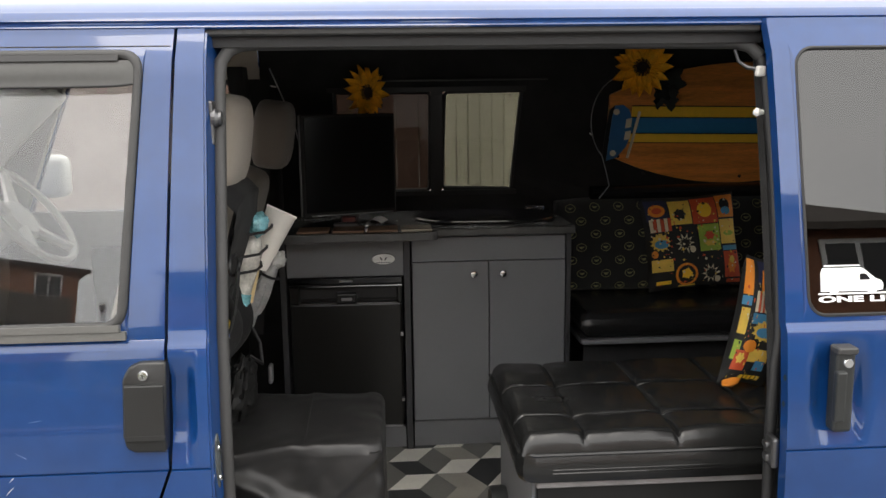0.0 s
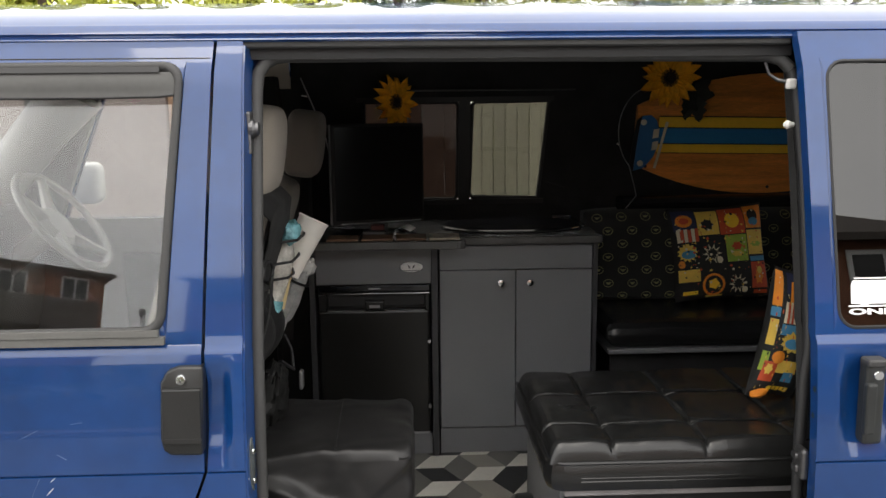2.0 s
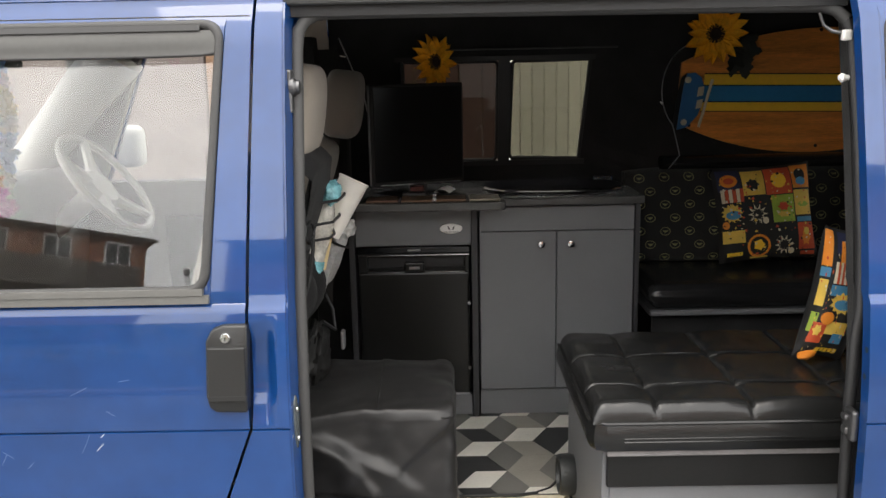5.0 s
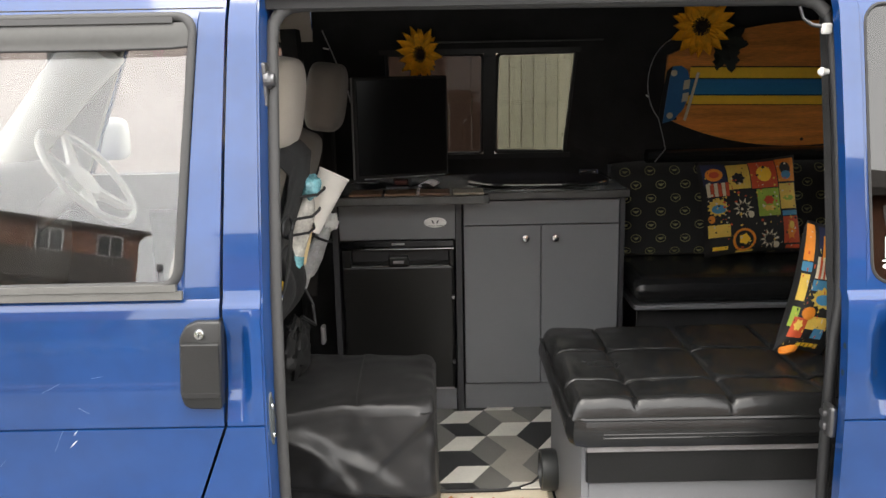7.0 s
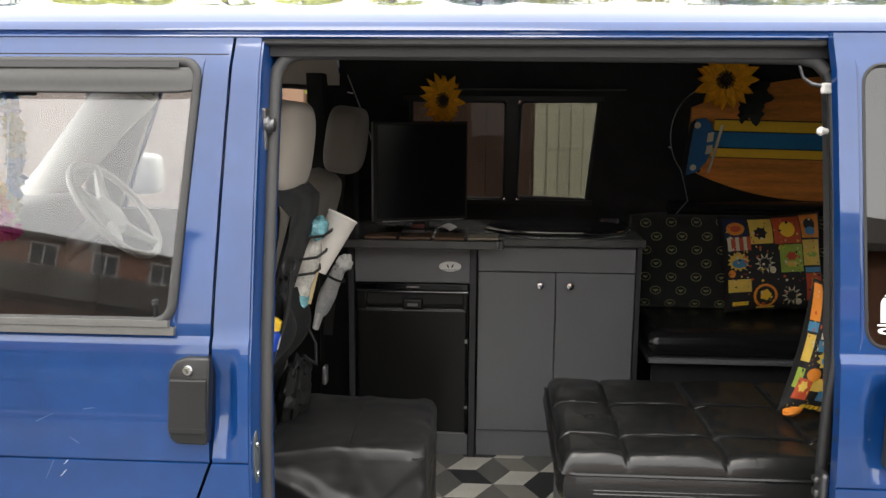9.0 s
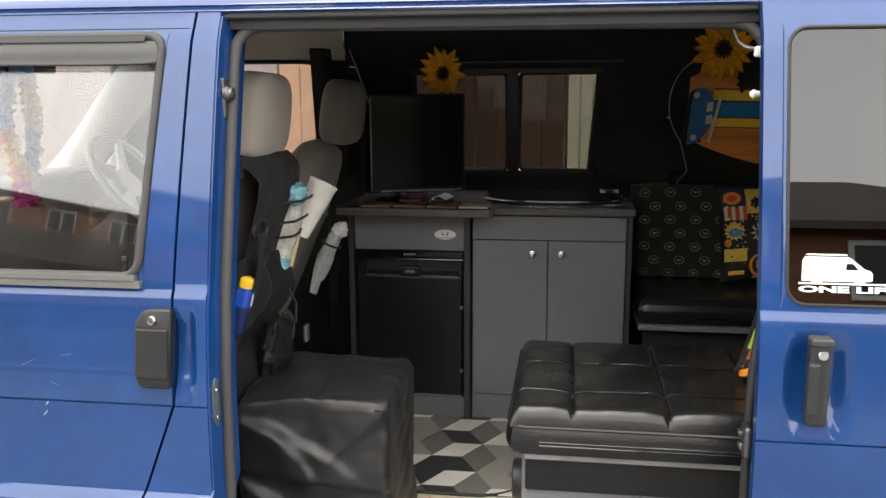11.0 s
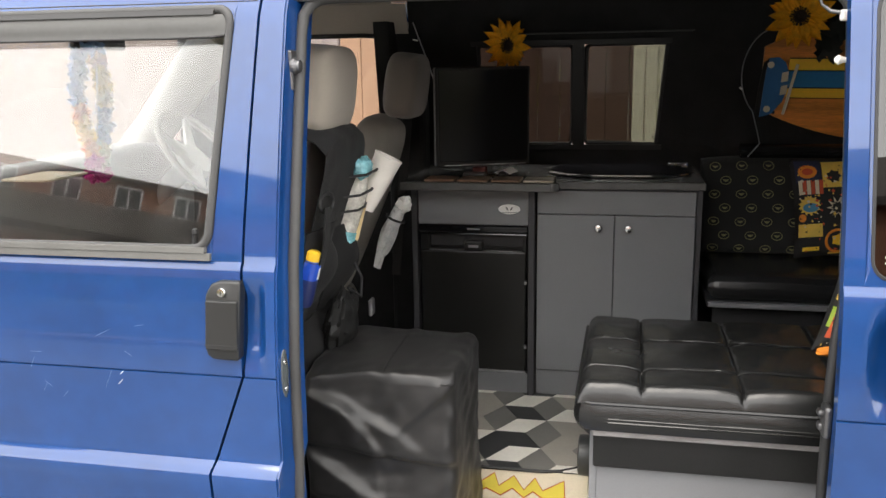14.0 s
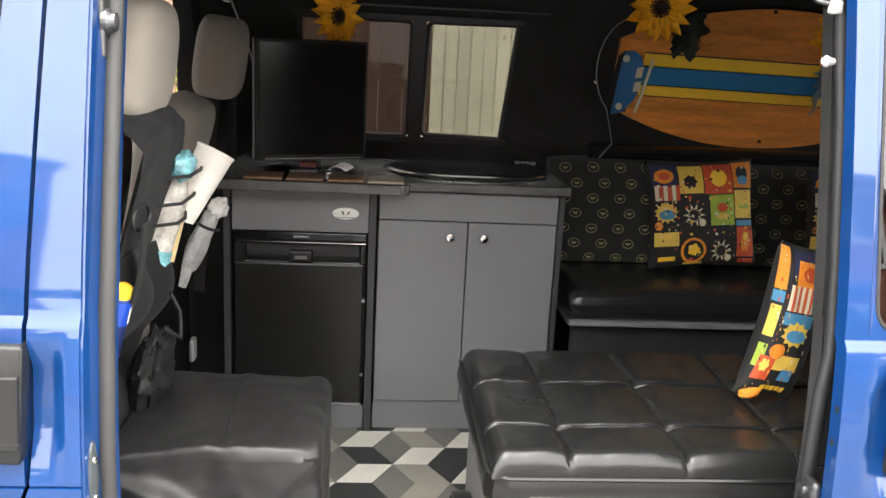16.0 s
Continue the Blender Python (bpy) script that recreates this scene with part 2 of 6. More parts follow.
M_RENDER = mat("pale_pink_wall_render", (0.27, 0.222, 0.205), 0.9, 0, 0.08, 2, 60, 0.15)
M_ASPHALT = mat("concrete_paving", (0.155, 0.155, 0.152), 0.95, 0, 0.32, 1.5, 90, 0.4)
M_ROAD = mat("worn_asphalt", (0.06, 0.059, 0.058), 0.9, 0, 0.3, 1.2, 90, 0.4)
M_BARK = mat("bark", (0.09, 0.065, 0.045), 0.95, 0, 0.3, 6, 60, 0.6)
M_LEAVES = [mat("golden_conifer_leaf", (0.50, 0.53, 0.09), 0.7, 0, 0.45, 1.2, 9, 0.0), mat("dark_conifer_leaf", (0.10, 0.145, 0.055), 0.7, 0, 0.5, 1.2, 9, 0.0),
            mat("olive_leaf", (0.29, 0.31, 0.08), 0.7, 0, 0.5, 1.2, 9, 0.0)]


# ---- mesh helpers ----
def finish(name, bm, material, parent=None, label="", smooth=False):
    bmesh.ops.recalc_face_normals(bm, faces=bm.faces)
    me = bpy.data.meshes.new(name)
    bm.to_mesh(me)
    bm.free()
    me.materials.append(material)
    if smooth:
        for p in me.polygons:
            p.use_smooth = True
        me.set_sharp_from_angle(angle=radians(38))
    ob = new(name, me)
    if parent:
        ob.parent = parent
    if label:
        ob["label"] = label
    return ob


def part(name, bm, material, parent, label="", smooth=False):
    return finish(name, bm, material, parent, label, smooth)


def thing(name, label, category, group="", kind=""):
    return tagged(new(name), label, category, group, kind)


def add_box(bm, x0, x1, y0, y1, z0, z1, bev=0.0, seg=2, m=None):
    r = bmesh.ops.create_cube(bm, size=1.0)
    vs = r["verts"]
    for v in vs:
        v.co = Vector(((x0 + x1) / 2 + v.co.x * (x1 - x0), (y0 + y1) / 2 + v.co.y * (y1 - y0), (z0 + z1) / 2 + v.co.z * (z1 - z0)))
    if bev:
        es = list({e for v in vs for e in v.link_edges})
        out = bmesh.ops.bevel(bm, geom=es, offset=bev, segments=seg, affect="EDGES", profile=0.5)
        vs = list({v for f in out["faces"] for v in f.verts} | {v for v in vs if v.is_valid})
    if m:
        bmesh.ops.transform(bm, matrix=m, verts=vs)
    return vs


def box(x0, x1, y0, y1, z0, z1, bev=0.0, seg=2, m=None):
    bm = bmesh.new()
    add_box(bm, x0, x1, y0, y1, z0, z1, bev, seg, m)
    return bm


def tube(points, r, n=8, closed=False, bm=None):
    """A round bar along points."""
    bm = bm or bmesh.new()
    pts = [Vector(p) for p in points]
    rings = []
    last = None
    for i, p in enumerate(pts):
        a = pts[i - 1] if (i or closed) else p
        b = pts[(i + 1) % len(pts)] if (i < len(pts) - 1 or closed) else p
        d = (b - a).normalized()
        if last is None:
            u = d.orthogonal().normalized()
        else:
            u = (last - d * last.dot(d)).normalized()
        last = u
        w = d.cross(u)
        rr = r[i] if isinstance(r, (list, tuple)) else r
        rings.append([bm.verts.new(p + rr * (math.cos(k * 2 * math.pi / n) * u + math.sin(k * 2 * math.pi / n) * w)) for k in range(n)])
    for i in range(len(rings) - (0 if closed else 1)):
        A, B = rings[i], rings[(i + 1) % len(rings)]
        for k in range(n):
            bm.faces.new((A[k], A[(k + 1) % n], B[(k + 1) % n], B[k]))
    if not closed:
        bm.faces.new(rings[0])
        bm.faces.new(rings[-1][::-1])
    return bm


def lathe(profile, n=24, m=None, bm=None):
    """A turned body from (radius, height) pairs, about z."""
    bm = bm or bmesh.new()
    rings = []
    for r, z in profile:
        rings.append([bm.verts.new((r * math.cos(k * 2 * math.pi / n), r * math.sin(k * 2 * math.pi / n), z)) for k in range(n)])
    for A, B in zip(rings, rings[1:]):
        for k in range(n):
            bm.faces.new((A[k], A[(k + 1) % n], B[(k + 1) % n], B[k]))
    bm.faces.new(rings[0][::-1])
    bm.faces.new(rings[-1])
    if m:
        bmesh.ops.transform(bm, matrix=m, verts=[v for ring in rings for v in ring])
    return bm


def grid(fn, nu, nv, thick=None, bm=None):
    """A sheet fn(u, v), u and v from 0 to 1; thick, a vector, gives it a back and edges."""
    bm = bm or bmesh.new()
    layers = []
    for t in ([Vector((0, 0, 0)), Vector(thick)] if thick else [Vector((0, 0, 0))]):
        layers.append([[bm.verts.new(Vector(fn(i / nu, j / nv)) + t) for j in range(nv + 1)] for i in range(nu + 1)])
    for g in layers:
        for i in range(nu):
            for j in range(nv):
                bm.faces.new((g[i][j], g[i + 1][j], g[i + 1][j + 1], g[i][j + 1]))
    if thick:
        a, b = layers
        rim = [(i, 0) for i in range(nu)] + [(nu, j) for j in range(nv)] + [(i, nv) for i in range(nu, 0, -1)] + [(0, j) for j in range(nv, 0, -1)]
        for (i, j), (k, q) in zip(rim, rim[1:] + rim[:1]):
            bm.faces.new((a[i][j], a[k][q], b[k][q], b[i][j]))
    return bm


def plate(outline, y, t, bm=None, swap=False):
    """A flat plate from an (x, z) outline, front at y, going back by t."""
    bm = bm or bmesh.new()
    f = [bm.verts.new((x, y, z)) for x, z in outline]
    b = [bm.verts.new((x, y + t, z)) for x, z in outline]
    bm.faces.new(f)
    bm.faces.new(b[::-1])
    for i in range(len(f)):
        k = (i + 1) % len(f)
        bm.faces.new((f[i], f[k], b[k], b[i]))
    return bm


def rrect(x0, x1, z0, z1, r, n=6):
    """Corner-rounded outline, anticlockwise from the lower right corner."""
    out = []
    for cx, cz, a0 in ((x1 - r, z0 + r, -90), (x1 - r, z1 - r, 0), (x0 + r, z1 - r, 90), (x0 + r, z0 + r, 180)):
        for k in range(n + 1):
            a = radians(a0 + 90 * k / n)
            out.append((cx + r * math.cos(a), cz + r * math.sin(a)))
    return out


# outer side of the van: how far it leans in with height
SIDE = [(0.28, -0.11), (0.36, -0.178), (0.45, -0.190), (0.70, -0.196), (0.772, -0.202), (0.779, -0.200), (0.797, -0.1755), (0.806, -0.1735), (0.974, -0.172), (0.9805, -0.172), (0.9818, -0.167), (0.9842, -0.167), (0.9855, -0.172), (0.992, -0.1715),
        (1.04, -0.1685), (1.09, -0.164), (1.14, -0.158), (1.18, -0.1525), (1.197, -0.1500), (1.204, -0.1475), (1.214, -0.1400), (1.24, -0.137), (1.30, -0.126), (1.45, -0.093), (1.60, -0.056), (1.70, -0.029), (1.745, -0.006), (1.757, 0.0), (1.768, 0.003)]


def side_y(z):
    return float(np.interp(z, [a for a, _ in SIDE], [b for _, b in SIDE]))


def side_rows(z0, z1):
    zs = [z0] + [z for z, _ in SIDE if z0 + 1e-4 < z < z1 - 1e-4] + [z1]
    out = []
    for a, b in zip(zs, zs[1:]):
        k = max(1, int((b - a) / 0.025))
        out += [a + (b - a) * i / k for i in range(k)]
    return out + [z1]


def side_panel(x_left, x_right, z0, z1, off=0.0, thick=0.03, nx=1, dent=None):
    """A pressed panel that follows the van's side; x_left and x_right may be functions of z."""
    zs = side_rows(z0, z1)
    fl = x_left if callable(x_left) else (lambda z: x_left)
    fr = x_right if callable(x_right) else (lambda z: x_right)

    def fn(u, v):
        z = zs[round(v * (len(zs) - 1))]
        x = fl(z) + (fr(z) - fl(z)) * u
        return (x, side_y(z) + off + (dent(x, z) if dent else 0.0), z)
    return grid(fn, nx, len(zs) - 1, (0, thick, 0))


def side_ring(outer, inner, off=0.0, thick=0.03, steps=4):
    """A panel with a corner-rounded hole, following the van's side. outer and inner are (x0, x1, z0, z1[, r])."""
    inn = rrect(*inner)
    n = len(inn)
    x0, x1, z0, z1 = outer
    cx, cz = (inner[0] + inner[1]) / 2, (inner[2] + inner[3]) / 2
    hw, hh = (inner[1] - inner[0]) / 2, (inner[3] - inner[2]) / 2
    out = []
    for x, z in inn:
        dx, dz = (x - cx) / hw, (z - cz) / hh
        k = max(abs(dx), abs(dz))
        dx, dz = dx / k, dz / k
        if abs(abs(dx) - abs(dz)) < 0.35:
            dx, dz = math.copysign(1, dx), math.copysign(1, dz)
        out.append((x1 + 0 if dx >= 1 else (x0 if dx <= -1 else cx + dx * hw), z1 if dz >= 1 else (z0 if dz <= -1 else cz + dz * hh)))

    def fn(u, v):
        i = round(u * n) % n
        x, z = out[i][0] + (inn[i][0] - out[i][0]) * v, out[i][1] + (inn[i][1] - out[i][1]) * v
        return (x, side_y(z) + off, z)
    bm = grid(fn, n, steps, (0, thick, 0))
    bmesh.ops.remove_doubles(bm, verts=bm.verts, dist=1e-5)
    bmesh.ops.dissolve_degenerate(bm, edges=bm.edges, dist=1e-6)
    return bm


def side_pane(outline, off, thick=0.004):
    bm = bmesh.new()
    za, zb = min(z for _, z in outline), max(z for _, z in outline)
    ya, yb = side_y(za) + off, side_y(zb) + off
    f = [bm.verts.new((x, ya + (yb - ya) * (z - za) / (zb - za), z)) for x, z in outline]
    b = [bm.verts.new((x, ya + (yb - ya) * (z - za) / (zb - za) + thick, z)) for x, z in outline]
    bm.faces.new(f)
    bm.faces.new(b[::-1])
    for i in range(len(f)):
        k = (i + 1) % len(f)
        bm.faces.new((f[i], f[k], b[k], b[i]))
    return bm


FLOOR = 0.497


# ---- ground and surroundings ----
ground_bm = grid(lambda u, v: (-400 + 800 * u, -400 + 800 * v, 0.0), 8, 8)
ground = tagged(finish("ground", ground_bm, M_ASPHALT), "grey asphalt drive and street", "ground", kind="structure")


def board_fence(name, label, x0, x1, y, height, width, material, rng):
    f = thing(name, label, "fence")
    x = x0
    shared = None
    while x < x1 - 0.01:
        if shared is None:
            shared = box(0.0018, width - 0.0018, 0, 0.02, 0, height, 0.004, 1)
            b = part("board", shared, material, f)
            shared = b.data
        else:
            b = new("board", shared)
            b.parent = f
        b.location = (x, y + rng.uniform(-0.004, 0.004), 0.04)
        x += width
    for z in (0.35, 1.0, 1.65):
        part("fence_rail", box(x0, x1, y + 0.024, y + 0.06, z, z + 0.07, 0.004, 1), material, f)
    k = x0
    while k <= x1:
        part("fence_post", box(k, k + 0.09, y + 0.06, y + 0.15, 0, height + 0.05, 0.006, 1), material, f)
        k += 1.83
    return f


road = tagged(finish("road", grid(lambda u, v: (-60 + 120 * u, -11.5 + 6.0 * v, 0.006), 8, 2), M_ROAD), "dark worn asphalt street", "road", kind="structure")
kerb = thing("kerb", "pale concrete kerb stones along the street", "kerb", kind="structure")
kerb_stone = None
for k in range(44):
    if kerb_stone is None:
        kerb_stone = part("kerb_stone", box(0.004, 0.908, -5.50, -5.37, 0.0, 0.11, 0.015, 2), M_RENDER, kerb)
        kerb_stone.location.x = -20
    else:
        stone = new("kerb_stone", kerb_stone.data)
        stone.parent, stone.location = kerb, (-20 + 0.912 * k, 0, 0)


def hedge(label, x0, x1, y, depth, height, count, r):
    h = thing("hedge", label, "hedge")
    stems = bmesh.new()
    for k in range(int((x1 - x0) / 0.5)):
        x = x0 + 0.5 * k + r.uniform(0, 0.3)
        tube([(x, y, 0), (x + r.uniform(-0.1, 0.1), y + r.uniform(-0.1, 0.1), height * 0.8)], [0.03, 0.008], 5, bm=stems)
    part("stems", stems, M_BARK, h)["kind"] = "stuff"
    verts, faces = [], []
    for _ in range(count):
        x = r.uniform(x0, x1)
        top = height * (1 + 0.16 * noise.noise(Vector((x * 0.9, 0, 0))) + 0.07 * noise.noise(Vector((x * 3.1, 2, 0))))
        c = Vector((x, y + depth * r.uniform(-0.5, 0.5), top * (1 - r.random() ** 2.2)))
        q = Euler((r.uniform(-1, 1), r.uniform(-1, 1), r.uniform(0, 6.28))).to_matrix()
        sz, base = r.uniform(0.05, 0.12), len(verts)
        verts += [tuple(c + q @ Vector((px * sz, 0.15 * sz * pz, pz * sz))) for px, pz in ((-0.5, 0), (0, -0.9), (0.5, 0), (0, 1.5))]
        faces.append((base, base + 1, base + 2, base + 3))
    me = bpy.data.meshes.new("foliage")
    me.from_pydata(verts, [], faces)
    me.materials.append(M_LEAVES[1])
    leaves = new("foliage", me)
    leaves.parent = h


hedge("dark green clipped garden hedge across the street", -16.0, 12.0, -12.6, 0.9, 1.5, 9000, random.Random(8))
rng = random.Random(4)
board_fence("brown_fence", "orange-brown stained vertical board timber fence beside the van", -1.69, -1.25, 3.95, 2.05, 0.145, M_BROWNWOOD, rng)
# same brown fence, colour darkened where it shows behind the side panes
board_fence("dark_fence", "brown stained board fence, darkened to look dim through the panes", -1.23, 0.235, 3.95, 2.05, 0.145, M_DIMWOOD, rng)
board_fence("pale_fence", "pale weathered vertical board timber fence with knots", 0.24, 5.6, 3.94, 2.02, 0.078, M_PALEWOOD, rng)

rw = thing("rendered_wall", "pale pink rendered garden wall beside the van", "wall")
part("wall_face", box(-9.0, -1.70, 3.95, 4.12, 0, 2.1, 0.01, 1), M_RENDER, rw)
part("coping", box(-9.0, -1.70, 3.92, 4.15, 2.1, 2.16, 0.01, 1), M_RENDER, rw)


def knots(fence_y, x0, x1, count, r):
    bm = bmesh.new()
    for _ in range(count):
        x, z, s = r.uniform(x0, x1), r.uniform(1.0, 1.75), r.uniform(0.003, 0.0075)
        bmesh.ops.create_circle(bm, cap_ends=True, segments=8, radius=s, matrix=pose(x, fence_y, z, 90, 0, 0) @ Matrix.Diagonal((1, 1.5, 1, 1)))
    return bm


pale = bpy.data.objects["pale_fence"]
part("timber_knots", knots(3.933, 0.26, 2.2, 45, rng), M_BARK, pale, "small dark knots in the timber")["kind"] = "stuff"


def tree(name, label, x, y, height, radius, material, r, conical, count):
    t = thing(name, label, "tree", "trees behind the fence")
    t.location = (x, y, 0)
    pts = [(0, 0, 0), (0.05, 0.03, height * 0.3), (-0.04, 0.05, height * 0.6), (0, 0, height * 0.9)]
    trunk = tube(pts, [0.16, 0.12, 0.08, 0.02], 8)
    for k in range(9):
        a, z = k * 2.4, height * (0.2 + 0.07 * k)
        reach = radius * (0.75 - 0.05 * k)
        tube([(0, 0, z), (reach * 0.5 * math.cos(a), reach * 0.5 * math.sin(a), z + 0.2), (reach * math.cos(a), reach * math.sin(a), z + 0.5)], [0.05, 0.03, 0.01], 5, bm=trunk)
    part("trunk", trunk, M_BARK, t)
    verts, faces = [], []
    lumps = [(r.uniform(0, 6.28), r.uniform(0.15, 1.0), r.uniform(0.75, 1.25)) for _ in range(60)]
    for i in range(count):
        a0, h0, k0 = lumps[i % 60]
        a, h = a0 + r.gauss(0, 0.33), min(1.02, max(0.08, h0 + r.gauss(0, 0.045)))
        wide = (1.05 - h) ** 0.75 if conical else math.sqrt(max(0.03, 1 - (2 * h - 1) ** 2))
        d = radius * wide * k0 * r.uniform(0.72, 1.0)
        c = Vector((d * math.cos(a), d * math.sin(a), height * h))
        q = Euler((r.uniform(-1, 1), r.uniform(-1, 1), r.uniform(0, 6.28))).to_matrix()
        s = r.uniform(0.035, 0.085)
        base = len(verts)
        for px, pz in ((-0.5, 0), (0, -0.9), (0.5, 0), (0, 1.5)):
            verts.append(tuple(c + q @ Vector((px * s, 0.15 * s * pz, pz * s))))
        faces.append((base, base + 1, base + 2, base + 3))
    me = bpy.data.meshes.new("crown")
    me.from_pydata(verts, [], faces)
    me.materials.append(material)
    crown = new("crown", me)
    crown.parent = t


tr = random.Random(11)
for i, (x, h, rad, k, con) in enumerate(((-9.2, 6.6, 1.9, 1, True), (-7.3, 5.7, 1.3, 0, True), (-5.9, 5.9, 1.2, 0, True), (-4.6, 6.2, 1.25, 0, True), (-3.2, 5.8, 1.2, 0, True),
                                         (-1.7, 5.9, 1.2, 0, True), (-0.3, 6.6, 1.3, 1, True), (1.2, 5.4, 1.1, 2, False), (3.6, 6.2, 1.6, 2, False), (5.4, 6.4, 1.8, 1, False), (7.3, 6.3, 1.7, 2, False), (9.0, 6.0, 1.4, 0, False))):
    tree("conifer_tree" if con else "broadleaf_tree", ("yellow-green golden conifer", "dark green conifer", "olive green leafy tree")[k] + " behind the timber fence",
         x, 13.2 + tr.uniform(-0.8, 0.8), h, rad, M_LEAVES[k], tr, con, 9000)


def house(name, label, x0, x1, y, eaves, ridge, depth, win=(0.75, 1.1, 2.7), porch=2.75, turn=0.0):
    """A brick house across the street, its front at y, facing the van."""
    h = thing(name, label, "house", "houses across the street")
    wall = box(x0, x1, y - depth, y, 0, eaves)
    part("wall", wall, M_BRICK, h)
    bm = bmesh.new()
    o = 0.35
    c = [(x0 - o, y + o, eaves), (x1 + o, y + o, eaves), (x1 + o, y - depth - o, eaves), (x0 - o, y - depth - o, eaves)]
    hip = depth * 0.5
    rdg = [(x0 + hip, y - depth / 2, ridge), (x1 - hip, y - depth / 2, ridge)]
    v = [bm.verts.new(p) for p in c + rdg]
    for f in ((0, 1, 5, 4), (1, 2, 5), (2, 3, 4, 5), (3, 0, 4), (3, 2, 1, 0)):
        bm.faces.new([v[k] for k in f])
    part("roof", bm, M_TILE, h, "dark brown tiled hipped roof")
    part("fascia", box(x0 - o, x1 + o, y + o - 0.01, y + o + 0.03, eaves - 0.12, eaves + 0.03), M_TILE, h)
    width = (x1 - x0)
    n = max(2, int(width / win[2]))
    for k in range(n):
        for z0, hh in ((0.9, 1.25), (eaves - 0.22 - win[1], win[1])):
            cx = x0 + width * (k + 0.5) / n
            w = part("window", box(cx - win[0], cx + win[0], y, y + 0.05, z0, z0 + hh, 0.01, 1), M_UPVC, h)
            for s in (-1, 1):
                part("pane", box(cx + s * win[0] * 0.47 - win[0] * 0.40, cx + s * win[0] * 0.47 + win[0] * 0.40, y + 0.052, y + 0.058, z0 + 0.1, z0 + hh - 0.1), M_GLOSSBLACK, w)
    part("porch_roof", box(x0 + 0.5, x1 - 0.5, y, y + 1.3, porch, porch + (0.25 if porch < 3 else 1.1), 0.03, 1), M_TILE, h, "dark porch roof")
    h.matrix_world = pose(x1, y, 0) @ pose(0, 0, 0, 0, 0, turn) @ pose(-x1, -y, 0)
    return h


house("brick_house", "two-storey red brick house with white windows", -26.0, -19.5, -16.0, 4.8, 7.2, 7.5, (0.75, 1.1, 2.7), 2.5)
house("brick_house", "tall red brick house with small white windows", -30.0, -12.3, -31.5, 10.5, 11.2, 8.4, (0.50, 0.95, 2.2), 8.0, -36)
house("brick_house", "tall red brick house with small white windows", -9.3, 0.5, -33.0, 9.4, 10.4, 8.0, (0.50, 0.95, 2.2), 7.4)
house("brick_house", "two-storey red brick house with white windows", 1.6, 10.3, -14.0, 5.8, 8.1, 7.5)

# ---- the van ----
van = thing("camper_van", "blue camper van with its side door slid open", "van")


def van_roof():
    rows = [(0.002, 1.7685), (-0.002, 1.772), (0.008, 1.787), (0.014, 1.790), (0.018, 1.789), (0.026, 1.794), (0.045, 1.806), (0.085, 1.822), (0.15, 1.835), (0.3, 1.862), (0.5, 1.878), (0.75, 1.884)]
    rows = rows + [(1.5 - y, z) for y, z in rows[-2::-1]]

    def fn(u, v):
        y, z = rows[round(v * (len(rows) - 1))]
        x = -1.75 + 4.45 * u
        front = max(0.0, (-1.35 - x) / 0.4)
        back = max(0.0, (x - 2.5) / 0.2)
        rise = 0.0
        return (x, y, z - 0.05 * front ** 2 - 0.03 * back ** 2 + rise)
    return grid(fn, 60, len(rows) - 1, (0, 0, -0.012))


roof_ob = part("roof", van_roof(), M_BLUE, van, "blue painted roof with a rain channel along its edge", True)

# front passenger door
def door_gap(z):
    """The front door's rear edge: it leans back above the waist and sweeps forward under the crease."""
    if z > 0.985:
        return -0.525 + 0.035 * max(0.0, z - 1.214)
    return -0.525 - 0.38 * (0.985 - max(z, 0.79))


def leaned(ob):
    """Leans the upper door parts back with the window's rear edge."""
    for v in ob.data.vertices:
        x, z = v.co.x, v.co.z
        w = max(0.0, min(1.0, (x + 0.59) / 0.082))
        v.co.x += (1 - w) * (0.074 * (z - 1.236) - 0.008) + w * (0.035 * (z - 1.214) - 0.017)
    return ob


front_door = part("front_door", side_panel(-1.62, door_gap, 0.40, 1.214, 0.0, 0.05, 40), M_BLUE, van, "blue front door with scratched paint", True)
leaned(part("window_frame", side_ring((-1.51, -0.578, 1.2225, 1.722), (-1.50, -0.588, 1.232, 1.715, 0.035), 0.0, 0.04), M_BLUE, front_door, "", True))
for strip in ((-1.62, -0.508, 1.722, 1.767), (-1.62, -0.508, 1.214, 1.2225), (-0.578, -0.508, 1.2225, 1.722), (-1.62, -1.51, 1.2225, 1.722)):
    leaned(part("frame_strip", side_panel(*strip, 0.0, 0.04, 12), M_BLUE, front_door, "", True))
leaned(part("window_seal", tube([(x, side_y(z) - 0.001, z) for x, z in rrect(-1.497, -0.590, 1.238, 1.711, 0.033)], 0.0095, 10, True), M_RUBBER, front_door, "grey rubber window seal", True))
part("sill_trim", side_panel(-1.49, -0.590, 1.2165, 1.2305, -0.010, 0.012, 1), M_SILL, front_door, "pale weathered rubber trim under the window")
part("sill_lip", side_panel(-1.49, -0.600, 1.2315, 1.2435, -0.012, 0.014, 1), M_SILL, front_door, "pale weathered glass wiper strip")
door_glass = part("pane", side_pane(rrect(-1.495, -0.593, 1.236, 1.710, 0.032), 0.012), M_GLASS, front_door, "clear side window glass")
door_glass.visible_shadow = False
leaned(door_glass)
